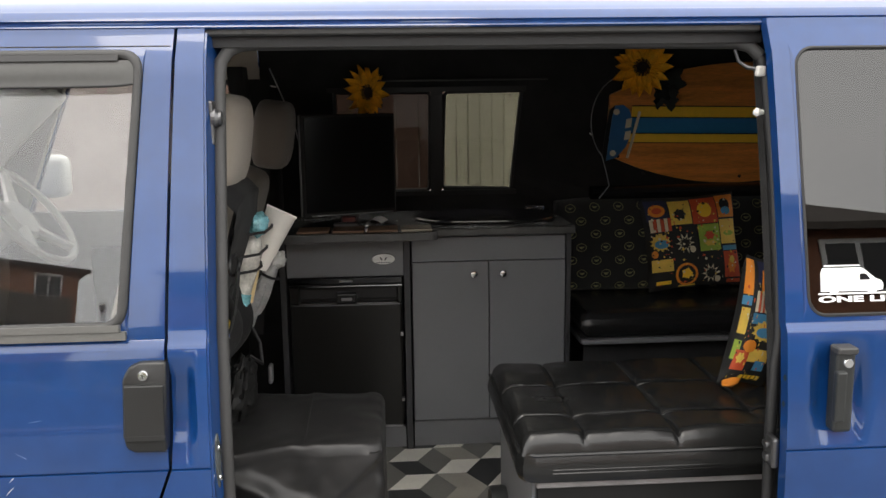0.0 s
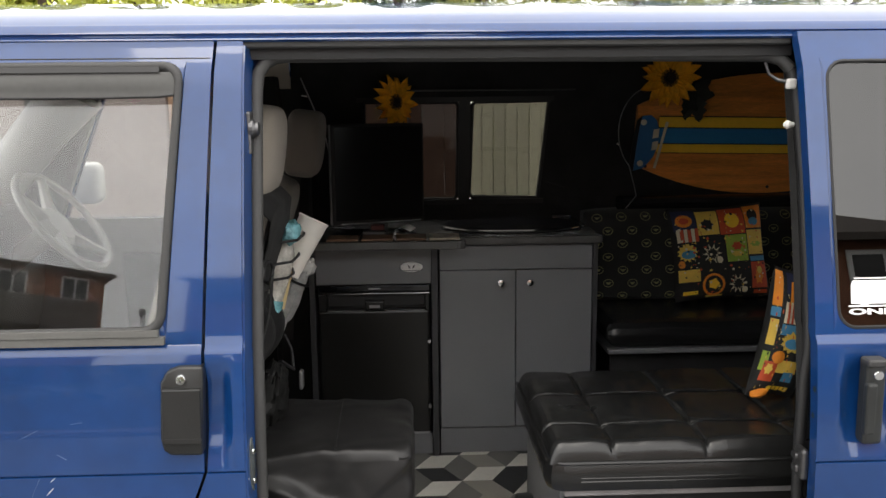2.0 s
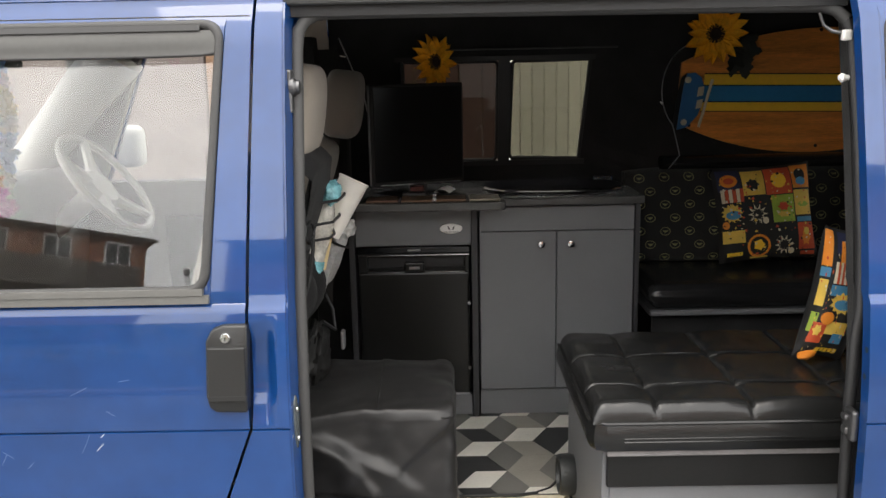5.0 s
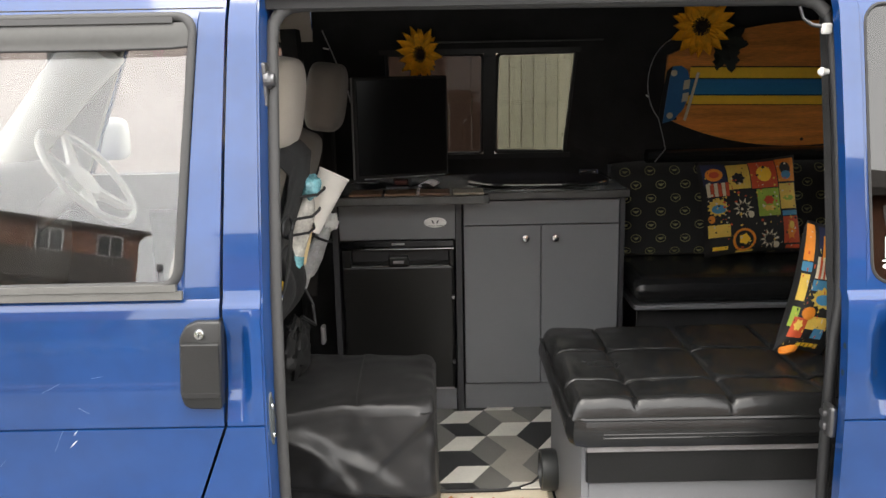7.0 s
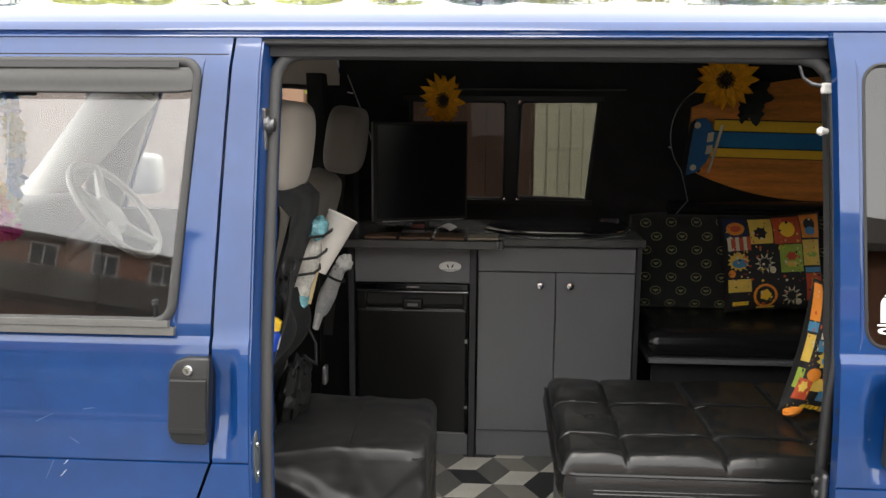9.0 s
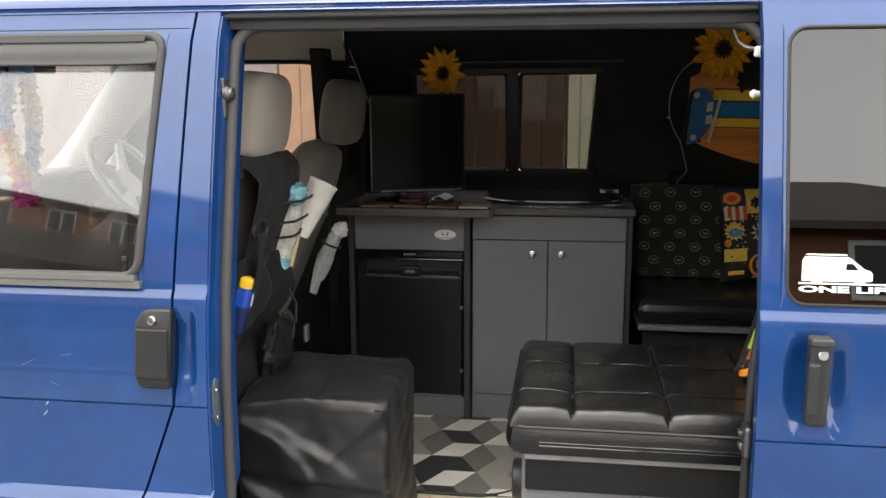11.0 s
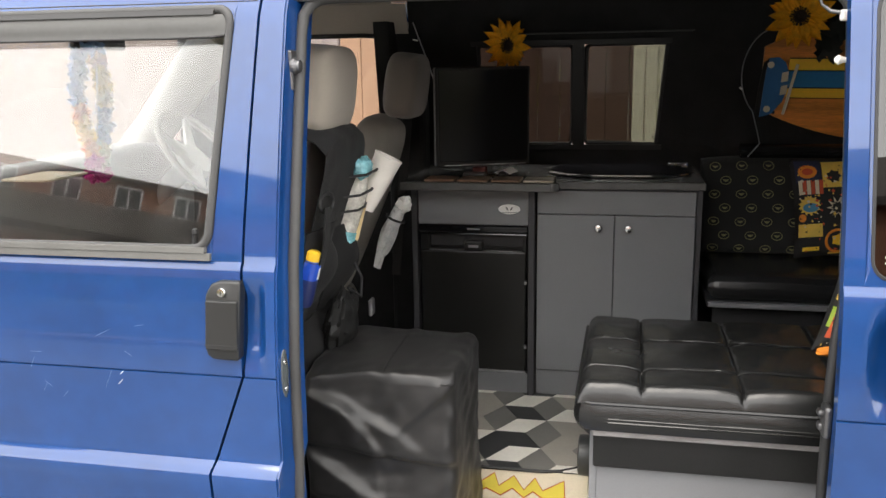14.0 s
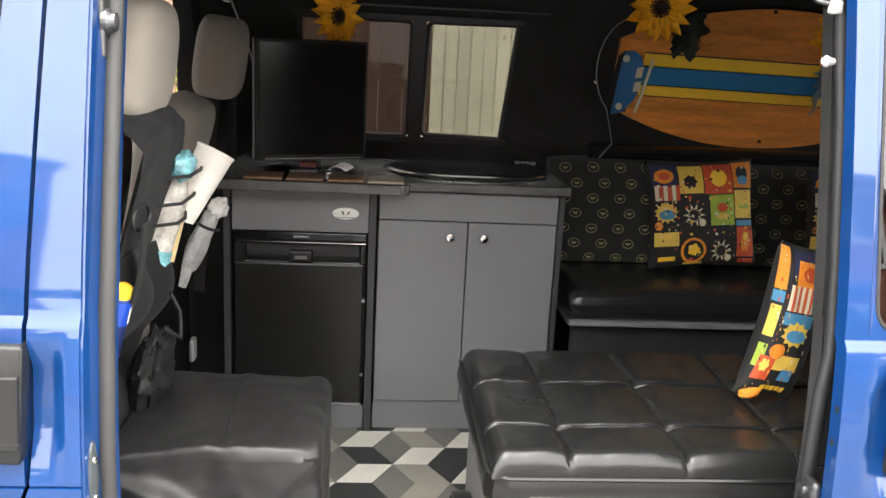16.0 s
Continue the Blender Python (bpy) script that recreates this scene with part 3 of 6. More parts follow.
part("wind_deflector", grid(lambda u, v: (-1.48 + 0.907 * u, side_y(1.657 + 0.044 * v) - 0.006 - 0.004 * math.sin(math.pi * min(1, 1.2 * (1 - v))) * min(1, (1 - u) * 30 + 0.15), 1.657 + 0.044 * v), 30, 8, (0, 0.004, 0)), M_SMOKE, front_door, "smoked acrylic wind deflector", True)
# Black strip draws the shade along the top of the grey seal.
part("upper_seal", side_panel(-1.49, -0.600, 1.7005, 1.711, -0.011, 0.012, 1), M_BLACKRUB, front_door, "black strip painting the shade on the upper window seal")
part("deflector_edge", tube([(-1.48, side_y(1.656) - 0.008, 1.6565), (-0.70, side_y(1.656) - 0.008, 1.6545), (-0.60, side_y(1.656) - 0.008, 1.656), (-0.574, side_y(1.659) - 0.006, 1.659)], 0.0026, 6), M_BLACKRUB, front_door, "black lower edge of the deflector", True)
part("panel_seam", tube([(-1.6, side_y(1.727) + 0.0002, 1.727), (-0.512, side_y(1.726) + 0.0002, 1.726)], 0.0013, 6), M_BLACKRUB, front_door)
part("lock_pin", lathe([(0.005, 0), (0.005, 0.03), (0.007, 0.034), (0.006, 0.042), (0.002, 0.044)], 10, pose(-0.635, -0.115, 1.232)), M_BLACKRUB, front_door)
part("mirror_housing", box(-1.50, -1.32, -0.36, -0.18, 1.24, 1.46, 0.04, 4), M_PLASTIC, front_door)
ho = [(-0.527, 1.180), (-0.572, 1.180), (-0.592, 1.172), (-0.604, 1.150), (-0.606, 1.050), (-0.600, 1.030), (-0.588, 1.022), (-0.531, 1.022)]


def handle_body(outline, y_front, y_back):
    bm = bmesh.new()
    f = [bm.verts.new((x, y_front + (0.004 if i not in (0, 7) else 0), z)) for i, (x, z) in enumerate(outline)]
    b = [bm.verts.new((x, y_back, z)) for x, z in outline]
    bm.faces.new(f)
    bm.faces.new(b[::-1])
    for i in range(len(f)):
        k = (i + 1) % len(f)
        bm.faces.new((f[i], f[k], b[k], b[i]))
    bmesh.ops.bevel(bm, geom=list(bm.edges), offset=0.005, segments=3, affect="EDGES", profile=0.5)
    return bm


grip = part("door_handle", handle_body(ho, -0.190, -0.160), M_HANDLE, front_door, "black plastic pull handle", True)
part("grip_plate", box(-0.600, -0.531, -0.1945, -0.186, 1.043, 1.142, 0.003, 2), M_HANDLE, grip)
part("grip_groove", box(-0.601, -0.530, -0.1952, -0.1944, 1.0515, 1.0540), M_BLACKRUB, grip)
part("lock", lathe([(0.0095, 0), (0.0095, 0.004), (0.008, 0.006), (0.003, 0.0062)], 20, pose(-0.566, -0.188, 1.158, 90)), M_CHROME, grip, "round silver key lock", True)
part("key_slot", box(-0.5668, -0.5652, -0.1952, -0.1945, 1.154, 1.162), M_BLACKRUB, grip)

for ob in (grip, *grip.children):
    for v in ob.data.vertices:
        v.co += Vector((0.008, 0.002 + 0.13 * (v.co.z - 1.022), 0))

sr = random.Random(21)
for k in range(16):
    x0, z0, a, ll = sr.uniform(-1.25, -0.72), sr.uniform(0.90, 1.10), sr.uniform(-0.6, 1.2), sr.uniform(0.008, 0.045)
    if k < 2:
        x0, z0, a, ll = -0.80 - 0.008 * k, 0.972 - 0.024 * k, 0.8, 0.012 + 0.006 * k
    x1, z1 = x0 + ll * math.cos(a), z0 + ll * math.sin(a)
    part("scratch", tube([(x0, side_y(z0) - 0.0001, z0), ((x0 + x1) / 2, side_y((z0 + z1) / 2) - 0.0002, (z0 + z1) / 2), (x1, side_y(z1) - 0.0001, z1)], [0.0003, 0.0006 if k < 2 else 0.0003, 0.0003], 5), M_DECAL if k < 2 else M_BLUESCRATCH, front_door, "fine pale scratch in the paint")

# pillar behind the door, with a scoop for the fingers
part("door_pillar", side_panel(lambda z: door_gap(z) + 0.006, -0.452, 0.40, 1.767, 0.0, 0.035, 14,
                               lambda x, z: 0.022 * max(0.0, min(1.0, 1.6 * (1 - ((z - 1.095) / 0.075) ** 2))) * max(0.0, min(1.0, 1.5 * (1 - ((x + 0.512) / 0.040) ** 2)))), M_BLUE, van, "blue body pillar with a finger scoop", True)
part("pillar_jamb", grid(lambda u, v: (-0.452 + 0.016 * u, side_y(0.40 + 1.35 * v) + 0.004 + 0.10 * u, 0.40 + 1.35 * v), 6, 50, (0.004, 0, 0)), M_BLUE, van, "", True)
part("sill_panel", side_panel(-0.66, 2.6, 0.28, 0.40, 0.0, 0.06, 4), M_BLUE, van, "", True)
part("sill_step", box(-0.452, 0.60, -0.165, -0.02, 0.36, 0.40, 0.008, 2), M_BLUE, van)
part("front_wing", side_panel(-2.25, -1.626, 0.40, 1.18, 0.0, 0.04, 4), M_BLUE, van, "", True)
part("nose", box(-2.32, -2.22, -0.12, 1.62, 0.35, 1.16, 0.05, 3), M_BLUE, van)
part("bonnet", grid(lambda u, v: (-2.27 + 0.62 * u, -0.12 + 1.74 * v, 1.16 + 0.10 * u), 6, 6, (0, 0, -0.02)), M_BLUE, van)
windscreen = part("windscreen", grid(lambda u, v: (-1.68 + 0.33 * v, 0.02 - 0.08 * (1 - v) + (1.46 + 0.16 * (1 - v)) * u, 1.26 + 0.53 * v), 2, 2, (-0.006, 0, 0.003)), M_SCREENGLASS, van, "clear windscreen")
windscreen.visible_shadow = False
tailgate = part("tailgate", box(2.60, 2.66, -0.10, 1.60, 0.40, 1.16, 0.02, 2), M_BLUE, van)
for y0, y1, z0, z1 in ((-0.10, 0.06, 1.162, 1.68), (1.44, 1.60, 1.162, 1.68), (-0.10, 1.60, 1.682, 1.80)):
    part("tailgate_frame", box(2.60, 2.65, y0, y1, z0, z1, 0.015, 2), M_BLUE, tailgate)
tg = part("pane", box(2.62, 2.626, 0.062, 1.438, 1.162, 1.68), M_GLASS, tailgate, "clear tailgate window")
tg.visible_shadow = False
part("rear_side", side_panel(1.62, 2.62, 0.40, 1.757, 0.05, 0.04, 3), M_BLUE, van, "", True)
part("rear_inner_side", side_panel(0.612, 1.63, 0.40, 1.757, 0.085, 0.03, 3), M_CARPET, van)

# far side: skin and black lining, with the two window openings
FAR_TOP, FAR_LOW = 1.375, 1.475


def far_y(z):
    return float(np.interp(z, [0.4, 1.25, 1.30, 1.65, 1.76, 1.84], [1.50, 1.485, 1.472, 1.380, 1.350, 1.325]))


def far_ring(outer, inner, off, thick, steps=5):
    quad = inner
    n = 10

    def edge(q, s):
        k = int(s * 4) % 4
        f = s * 4 - int(s * 4)
        a, b = q[k], q[(k + 1) % 4]
        return (a[0] + (b[0] - a[0]) * f, a[1] + (b[1] - a[1]) * f)

    def fn(u, v):
        a, b = edge(outer, u % 1.0), edge(quad, u % 1.0)
        x, z = a[0] + (b[0] - a[0]) * v, a[1] + (b[1] - a[1]) * v
        return (x, far_y(z) + off, z)
    bm = grid(fn, 4 * n, steps, (0, thick, 0))
    bmesh.ops.remove_doubles(bm, verts=bm.verts, dist=1e-5)
    return bm


WIN = [(-0.312, 1.300), (0.326, 1.300), (0.352, 1.660), (-0.312, 1.660)]
CABWIN = [(-1.42, 1.25), (-0.640, 1.25), (-0.636, 1.700), (-1.20, 1.700)]
part("far_wall_lining", far_ring([(-0.55, 0.45), (2.6, 0.45), (2.6, 1.835), (-0.55, 1.835)], WIN, 0.0, 0.012), M_CARPET, van, "black carpet lining")
part("far_side_skin", far_ring([(-0.55, 0.35), (2.6, 0.35), (2.6, 1.757), (-0.55, 1.757)], WIN, 0.06, 0.01), M_BLUE, van)
part("driver_door", far_ring([(-1.70, 0.35), (-0.552, 0.35), (-0.552, 1.757), (-1.45, 1.757)], CABWIN, 0.055, 0.015), M_BLUE, van)
part("driver_door_lining", far_ring([(-1.70, 0.45), (-0.552, 0.45), (-0.552, 1.745), (-1.45, 1.745)], CABWIN, 0.0, 0.03), M_DASH, van, "grey moulded door lining")
# Added black sheet; it keeps the lower door dark behind the seat.
part("lower_door_lining", grid(lambda u, v: (-1.20 + 0.646 * u, far_y(0.46 + 0.66 * v) - 0.012, 0.46 + 0.66 * v), 4, 12, (0, 0.008, 0)), M_CARPET, van, "black sheet added to darken the lower door")


def far_pane(outline, off, thick=0.004):
    bm = bmesh.new()
    za, zb = min(z for _, z in outline), max(z for _, z in outline)
    ya, yb = far_y(za) + off, far_y(zb) + off
    f = [bm.verts.new((x, ya + (yb - ya) * (z - za) / (zb - za), z)) for x, z in outline]
    b = [bm.verts.new((x, ya + (yb - ya) * (z - za) / (zb - za) + thick, z)) for x, z in outline]
    bm.faces.new(f)
    bm.faces.new(b[::-1])
    for i in range(len(f)):
        k = (i + 1) % len(f)
        bm.faces.new((f[i], f[k], b[k], b[i]))
    return bm


far_window = part("side_window", box(0.028, 0.068, 1.370, 1.374, 1.64, 1.652), M_BLACKRUB, van, "tinted sliding side window in a black frame")
fp1 = part("pane", far_pane([(-0.305, 1.306), (0.010, 1.303), (0.026, 1.318), (0.029, 1.640), (0.016, 1.656), (-0.305, 1.656)], 0.012), M_TINTLEFT, far_window, "darker tinted sliding pane")
fp2 = part("pane", far_pane([(0.080, 1.310), (0.322, 1.306), (0.350, 1.655), (0.088, 1.657), (0.073, 1.642), (0.066, 1.326)], 0.020), M_TINTFAR, far_window, "lightly tinted pane")
fp3 = part("pane", far_pane(CABWIN, 0.045), M_GLASS, van, "clear driver's window glass")
for o in (fp1, fp2, fp3):
    o.visible_shadow = False
mb = bmesh.new()
for xa, xb, za, zb in ((0.028, 0.068, 1.302, 1.658), (-0.33, 0.36, 1.656, 1.672), (-0.33, 0.34, 1.286, 1.304)):
    grid(lambda u, v: (xa + (xb - xa) * u, far_y(za + (zb - za) * v) - 0.012, za + (zb - za) * v), 2, 4, (0, 0.03, 0), bm=mb)
part("window_frame", mb, M_BLACKRUB, far_window, "black window frame")
part("pane_edge", tube([(-0.13, far_y(1.304) - 0.014, 1.305), (0.022, far_y(1.304) - 0.014, 1.305)], 0.0022, 6), M_CHROME, far_window, "bright metal strip under the sliding pane")
part("curtain_track", tube([(-0.17, 1.335, 1.694), (0.43, 1.335, 1.694)], 0.003, 6), M_PLASTIC, van, "black curtain track over the window")
lining_z = lambda y: float(np.interp(min(y, 1.5 - y), [0.045, 0.085, 0.15, 0.3, 0.5, 0.75], [1.748, 1.792, 1.812, 1.838, 1.852, 1.858]))
part("ceiling_lining", grid(lambda u, v: (-0.60 + 3.2 * u, 0.045 + 1.28 * v, lining_z(0.045 + 1.28 * v)), 4, 40, (0, 0, 0.008)), M_CARPET, van, "black carpeted ceiling lining")
part("cab_ceiling_lining", grid(lambda u, v: (-1.40 + 0.798 * u, 0.045 + 1.28 * v, lining_z(0.045 + 1.28 * v) - 0.01), 4, 40, (0, 0, 0.008)), M_BEIGE, van, "beige cab ceiling lining")
part("cab_header_lining", grid(lambda u, v: (-1.40 + 0.848 * u, 1.315 + (far_y(1.705) - 1.322) * v, 1.806 - 0.101 * v ** 0.8), 4, 8, (0, 0.004, 0)), M_BEIGE, van, "beige lining over the cab window", True)
part("bulkhead_trim", grid(lambda u, v: (-0.56 - 0.02 * v, 1.18 + 0.19 * u - 0.10 * v * u, 1.30 + 0.44 * v), 4, 8, (-0.05, 0, 0)), M_CARPET, van, "black trim behind the driver's window")
cab_edge = [(-0.642, 1.25), (-0.641, 1.50), (-0.640, 1.655), (-0.646, 1.684), (-0.668, 1.698), (-0.72, 1.702), (-1.00, 1.702), (-1.19, 1.702)]
part("window_seal", tube([(x, far_y(z) - 0.006, z) for x, z in cab_edge], 0.009, 8), M_BLACKRUB, van, "black rubber seal of the driver's window", True)
for outline in ([(-0.305, 1.306), (0.010, 1.303), (0.026, 1.318), (0.029, 1.640), (0.016, 1.656), (-0.305, 1.656)], [(0.080, 1.310), (0.322, 1.306), (0.346, 1.655), (0.088, 1.657), (0.073, 1.642), (0.066, 1.326)]):
    part("pane_seal", tube([(x, far_y(z) + 0.008, z) for x, z in outline], 0.0092, 8, True), M_BLACKRUB, far_window, "black rubber round the pane", True)
part("far_cab_pillar", box(-0.640, -0.50, 1.36, 1.46, 0.5, 1.74, 0.02, 2), M_CARPET, van)
part("cab_floor", box(-1.75, -0.45, -0.10, 1.50, 0.42, 0.46), M_CARPET, van)
part("load_floor", box(-0.50, 2.60, 0.50, 1.49, 0.45, FLOOR - 0.004, 0.0), M_MELEDGE, van, "vinyl-covered load floor")
part("load_floor_rear", box(0.16, 2.60, -0.10, 0.498, 0.45, FLOOR - 0.004), M_MELEDGE, van)

# step well inside the door
part("step_well", box(-0.45, 0.158, -0.15, 0.498, 0.352, 0.372, 0.004, 1), M_CREAM, van, "cream vinyl step with a yellow print")
part("step_riser", grid(lambda u, v: (-0.45 + 0.60 * u, 0.496 - 0.02 * (1 - v), 0.372 + (FLOOR - 0.377) * v), 4, 4, (0, 0.01, 0)), M_CREAM, van, "cream step riser")
part("step_side", box(0.145, 0.157, -0.12, 0.496, 0.374, FLOOR - 0.004), M_CREAM, van)
part("floor_edge", tube([(-0.45, 0.494, FLOOR - 0.002), (0.02, 0.494, FLOOR - 0.002), (0.07, 0.505, FLOOR - 0.002), (0.11, 0.53, FLOOR - 0.002), (0.14, 0.58, FLOOR - 0.002)], 0.005, 6), M_BLACKRUB, van, "black edge strip of the floor vinyl")
riser_y = lambda z: 0.496 - 0.02 * (1 - (z - 0.372) / (FLOOR - 0.377)) - 0.0015
ZIG = [(-0.215, 0.432), (-0.205, 0.478), (-0.160, 0.448), (-0.112, 0.482), (-0.100, 0.446), (-0.058, 0.478), (-0.030, 0.440), (0.000, 0.476), (0.022, 0.442), (0.080, 0.474), (0.083, 0.425), (0.055, 0.412), (0.022, 0.420), (-0.005, 0.437), (-0.030, 0.418), (-0.062, 0.442), (-0.095, 0.420), (-0.135, 0.437), (-0.165, 0.423)]
zz = bmesh.new()
zz.faces.new([zz.verts.new((x, riser_y(z), z)) for x, z in ZIG])
part("step_print", zz, M_PRINTYEL, van, "yellow zigzag print on the step's riser")
part("step_print_outline", tube([(x, riser_y(z) - 0.0006, z) for x, z in ZIG], 0.0017, 4, True), M_PRINTRED, van)
for xa, xb, mt in ((-0.20, -0.13, M_PRINTRED), (-0.12, -0.06, M_PRINTYEL), (-0.04, 0.05, M_PRINTRED)):
    part("step_print_bar", grid(lambda u, v: (xa + (xb - xa) * u, riser_y(0.384 + 0.018 * v), 0.384 + 0.018 * v + 0.006 * math.sin(3 * u)), 6, 2), mt, van)
# door opening: rail, rubber seal, latch parts
part("door_rail", box(-0.458, 0.592, 0.006, 0.040, 1.745, 1.765, 0.003, 1), M_RUBBER, van, "grey sliding door rail")
part("rail_recess", box(-0.455, 0.60, 0.022, 0.060, 1.725, 1.7445), M_BLACKRUB, van)


def seal_y(z):
    return side_y(z) + 0.055


seal_pts = [(-0.4345, z) for z in (0.42, 0.6, 0.8, 1.0, 1.2, 1.4, 1.6, 1.665)] + [(-0.431, 1.698), (-0.419, 1.718), (-0.400, 1.729), (-0.375, 1.732)] + [(-0.2, 1.732), (0.1, 1.730), (0.4, 1.728), (0.554, 1.726), (0.584, 1.718), (0.602, 1.698), (0.610, 1.66)] + [(0.614, z) for z in (1.5, 1.3, 1.22)] + [(0.610, 1.17), (0.600, 1.11), (0.594, 1.0), (0.594, 0.8), (0.598, 0.6), (0.604, 0.42)]
part("door_seal", tube([(x, seal_y(z), z) for x, z in seal_pts[:18]], 0.0125, 10), M_RUBBER, van, "grey rubber door seal round the opening", True)
part("door_seal", tube([(x, seal_y(z), z) for x, z in seal_pts[17:]], 0.011, 10), M_BLACKRUB, van, "black rubber door seal at the rear of the opening", True)
hg = lathe([(0.014, 0), (0.014, 0.006), (0.010, 0.010), (0.010, 0.014), (0.004, 0.016)], 18, pose(-0.4435, -0.020, 1.596, 0, 90, 0) @ Matrix.Scale(1.25, 4))
add_box(hg, -0.450, -0.439, -0.034, 0.010, 1.548, 1.628, 0.004, 2)
part("door_guide", hg, M_DARKSTEEL, van, "steel door guide and bolt")
lt = box(-0.452, -0.438, -0.112, -0.085, 1.060, 1.092, 0.004, 2)
part("striker", lt, M_DARKSTEEL, van)
buffer = part("door_buffer", lathe([(0.0, 0.0), (0.9, 0.0), (1.0, 0.35), (0.92, 0.8), (0.6, 1.0), (0.05, 1.05)], 24, pose(-0.4535, -0.142, 0.985, 0, 90, 0) @ Matrix.Diagonal((0.056, 0.017, 0.013, 1))), M_CLEARPLASTIC, van, "smoky clear oval buffer on the pillar", True)
for z in (1.012, 0.955):
    part("buffer_screw", lathe([(0.006, 0), (0.006, 0.002), (0.003, 0.004)], 12, pose(-0.441, -0.148, z, 0, 90, 0)), M_CHROME, buffer, "small bright screw", True)
lat = box(0.576, 0.590, -0.168, -0.130, 0.935, 0.995, 0.006, 2)
add_box(lat, 0.570, 0.580, -0.155, -0.135, 0.945, 0.960, 0.004, 2)
add_box(lat, 0.568, 0.579, -0.155, -0.135, 0.972, 0.984, 0.004, 2)

# sliding door, slid back
SD = -0.022
sliding = part("sliding_door", side_panel(0.590, 1.72, 0.40, 1.206, SD, 0.028, 110,
                                          lambda x, z: 0.026 * max(0.0, min(1.0, 1.25 * (1 - (abs(x - 0.690) / 0.058) ** 3 - (abs(z - 1.093) / 0.084) ** 4))) ** 1.4), M_BLUE, van, "blue sliding door standing open", True)
part("window_frame", side_ring((0.623, 1.669, 1.2165, 1.719), (0.632, 1.66, 1.224, 1.712, 0.035), SD, 0.028), M_BLUE, sliding, "", True)
for strip in ((0.590, 1.72, 1.719, 1.767), (0.590, 1.72, 1.206, 1.2165), (0.590, 0.623, 1.2165, 1.719), (1.669, 1.72, 1.2165, 1.719)):
    part("frame_strip", side_panel(*strip, SD, 0.028, 2), M_BLUE, sliding, "", True)
sd_glass = part("pane", side_pane(rrect(0.634, 1.658, 1.226, 1.710, 0.034), SD + 0.004), M_TINT, sliding, "dark privacy glass")
part("window_seal", tube([(x, side_y(z) + SD + 0.002, z) for x, z in rrect(0.634, 1.658, 1.226, 1.710, 0.034)], 0.0038, 6, True), M_BLACKRUB, sliding, "thin black window seal", True)
part("latch", lat, M_DARKSTEEL, sliding, "steel door latch")
for z in (1.115, 1.065):
    hole = bmesh.new()
    bmesh.ops.create_circle(hole, cap_ends=True, segments=12, radius=0.006, matrix=pose(0.5895, -0.172, z, 0, 90, 0))
    part("bolt_hole", hole, M_BLACKRUB, sliding)
sh = part("door_handle", box(0.671, 0.707, -0.200, -0.168, 1.016, 1.176, 0.007, 3), M_PLASTIC, sliding, "black vertical pull handle")
part("grip", box(0.666, 0.686, -0.214, -0.198, 1.040, 1.135, 0.004, 2), M_PLASTIC, sh)
part("cap", box(0.670, 0.708, -0.206, -0.172, 1.164, 1.177, 0.003, 1), M_RUBBER, sh)
part("lock", lathe([(0.0095, 0), (0.0095, 0.003), (0.008, 0.005), (0.003, 0.0052)], 20, pose(0.691, -0.1995, 1.148, 90)), M_CHROME, sh, "round silver key lock", True)

# white vinyl decal on the privacy glass
DZ = lambda z: side_y(1.226) + (side_y(1.710) - side_y(1.226)) * (z - 1.226) / (1.710 - 1.226) + SD + 0.0025


def decal_plate(outline, bm=None):
    bm = bm or bmesh.new()
    bm.faces.new([bm.verts.new((x, DZ(z), z)) for x, z in outline])
    return bm


dv = decal_plate([(0.660, 1.268), (0.661, 1.302), (0.665, 1.310), (0.738, 1.310), (0.744, 1.307), (0.765, 1.290), (0.776, 1.286), (0.779, 1.280), (0.778, 1.270), (0.766, 1.268), (0.762, 1.263), (0.752, 1.263), (0.748, 1.268), (0.694, 1.268), (0.690, 1.263), (0.680, 1.263), (0.676, 1.268)])
decal_plate([(0.668, 1.3125), (0.668, 1.3150), (0.735, 1.3150), (0.737, 1.3125)], dv)
decal_plate([(0.655, 1.2625), (0.655, 1.2655), (0.83, 1.2655), (0.83, 1.2625)], dv)
part("van_decal", dv, M_DECAL, sliding, "white vinyl van silhouette")
part("decal_window", decal_plate([(0.734, 1.288), (0.735, 1.299), (0.746, 1.299), (0.754, 1.290), (0.754, 1.288)]), M_GLOSSBLACK, sliding).location = (0, -0.001, 0)


def lettering(name, text, size, width, m, material, parent, label):
    cu = bpy.data.curves.new("lettering_curve", "FONT")
    cu.body, cu.size, cu.extrude, cu.offset = text, size, 0.0003, 0.0006
    tmp = new("lettering_tmp", cu)
    bpy.context.view_layer.update()
    me = bpy.data.meshes.new_from_object(tmp.evaluated_get(bpy.context.evaluated_depsgraph_get()))
    bpy.data.objects.remove(tmp)
    xs = [v.co.x for v in me.vertices]
    k = width / (max(xs) - min(xs))
    for v in me.vertices:
        v.co.x = (v.co.x - min(xs)) * k
    me.name = name
    me.materials.clear()
    me.materials.append(material)
    ob = new(name, me)
    ob.matrix_world = m
    ob.parent = parent
    ob["label"] = label
    return ob


LEAN_DEG = math.degrees(math.atan((side_y(1.710) - side_y(1.226)) / (1.710 - 1.226)))
lettering("decal_words", "ONE LIFE", 0.0145, 0.165, pose(0.655, DZ(1.2495) - 0.0005, 1.2495, 90 - LEAN_DEG, 0, 0), M_DECAL, sliding, "white vinyl words ONE LIFE")

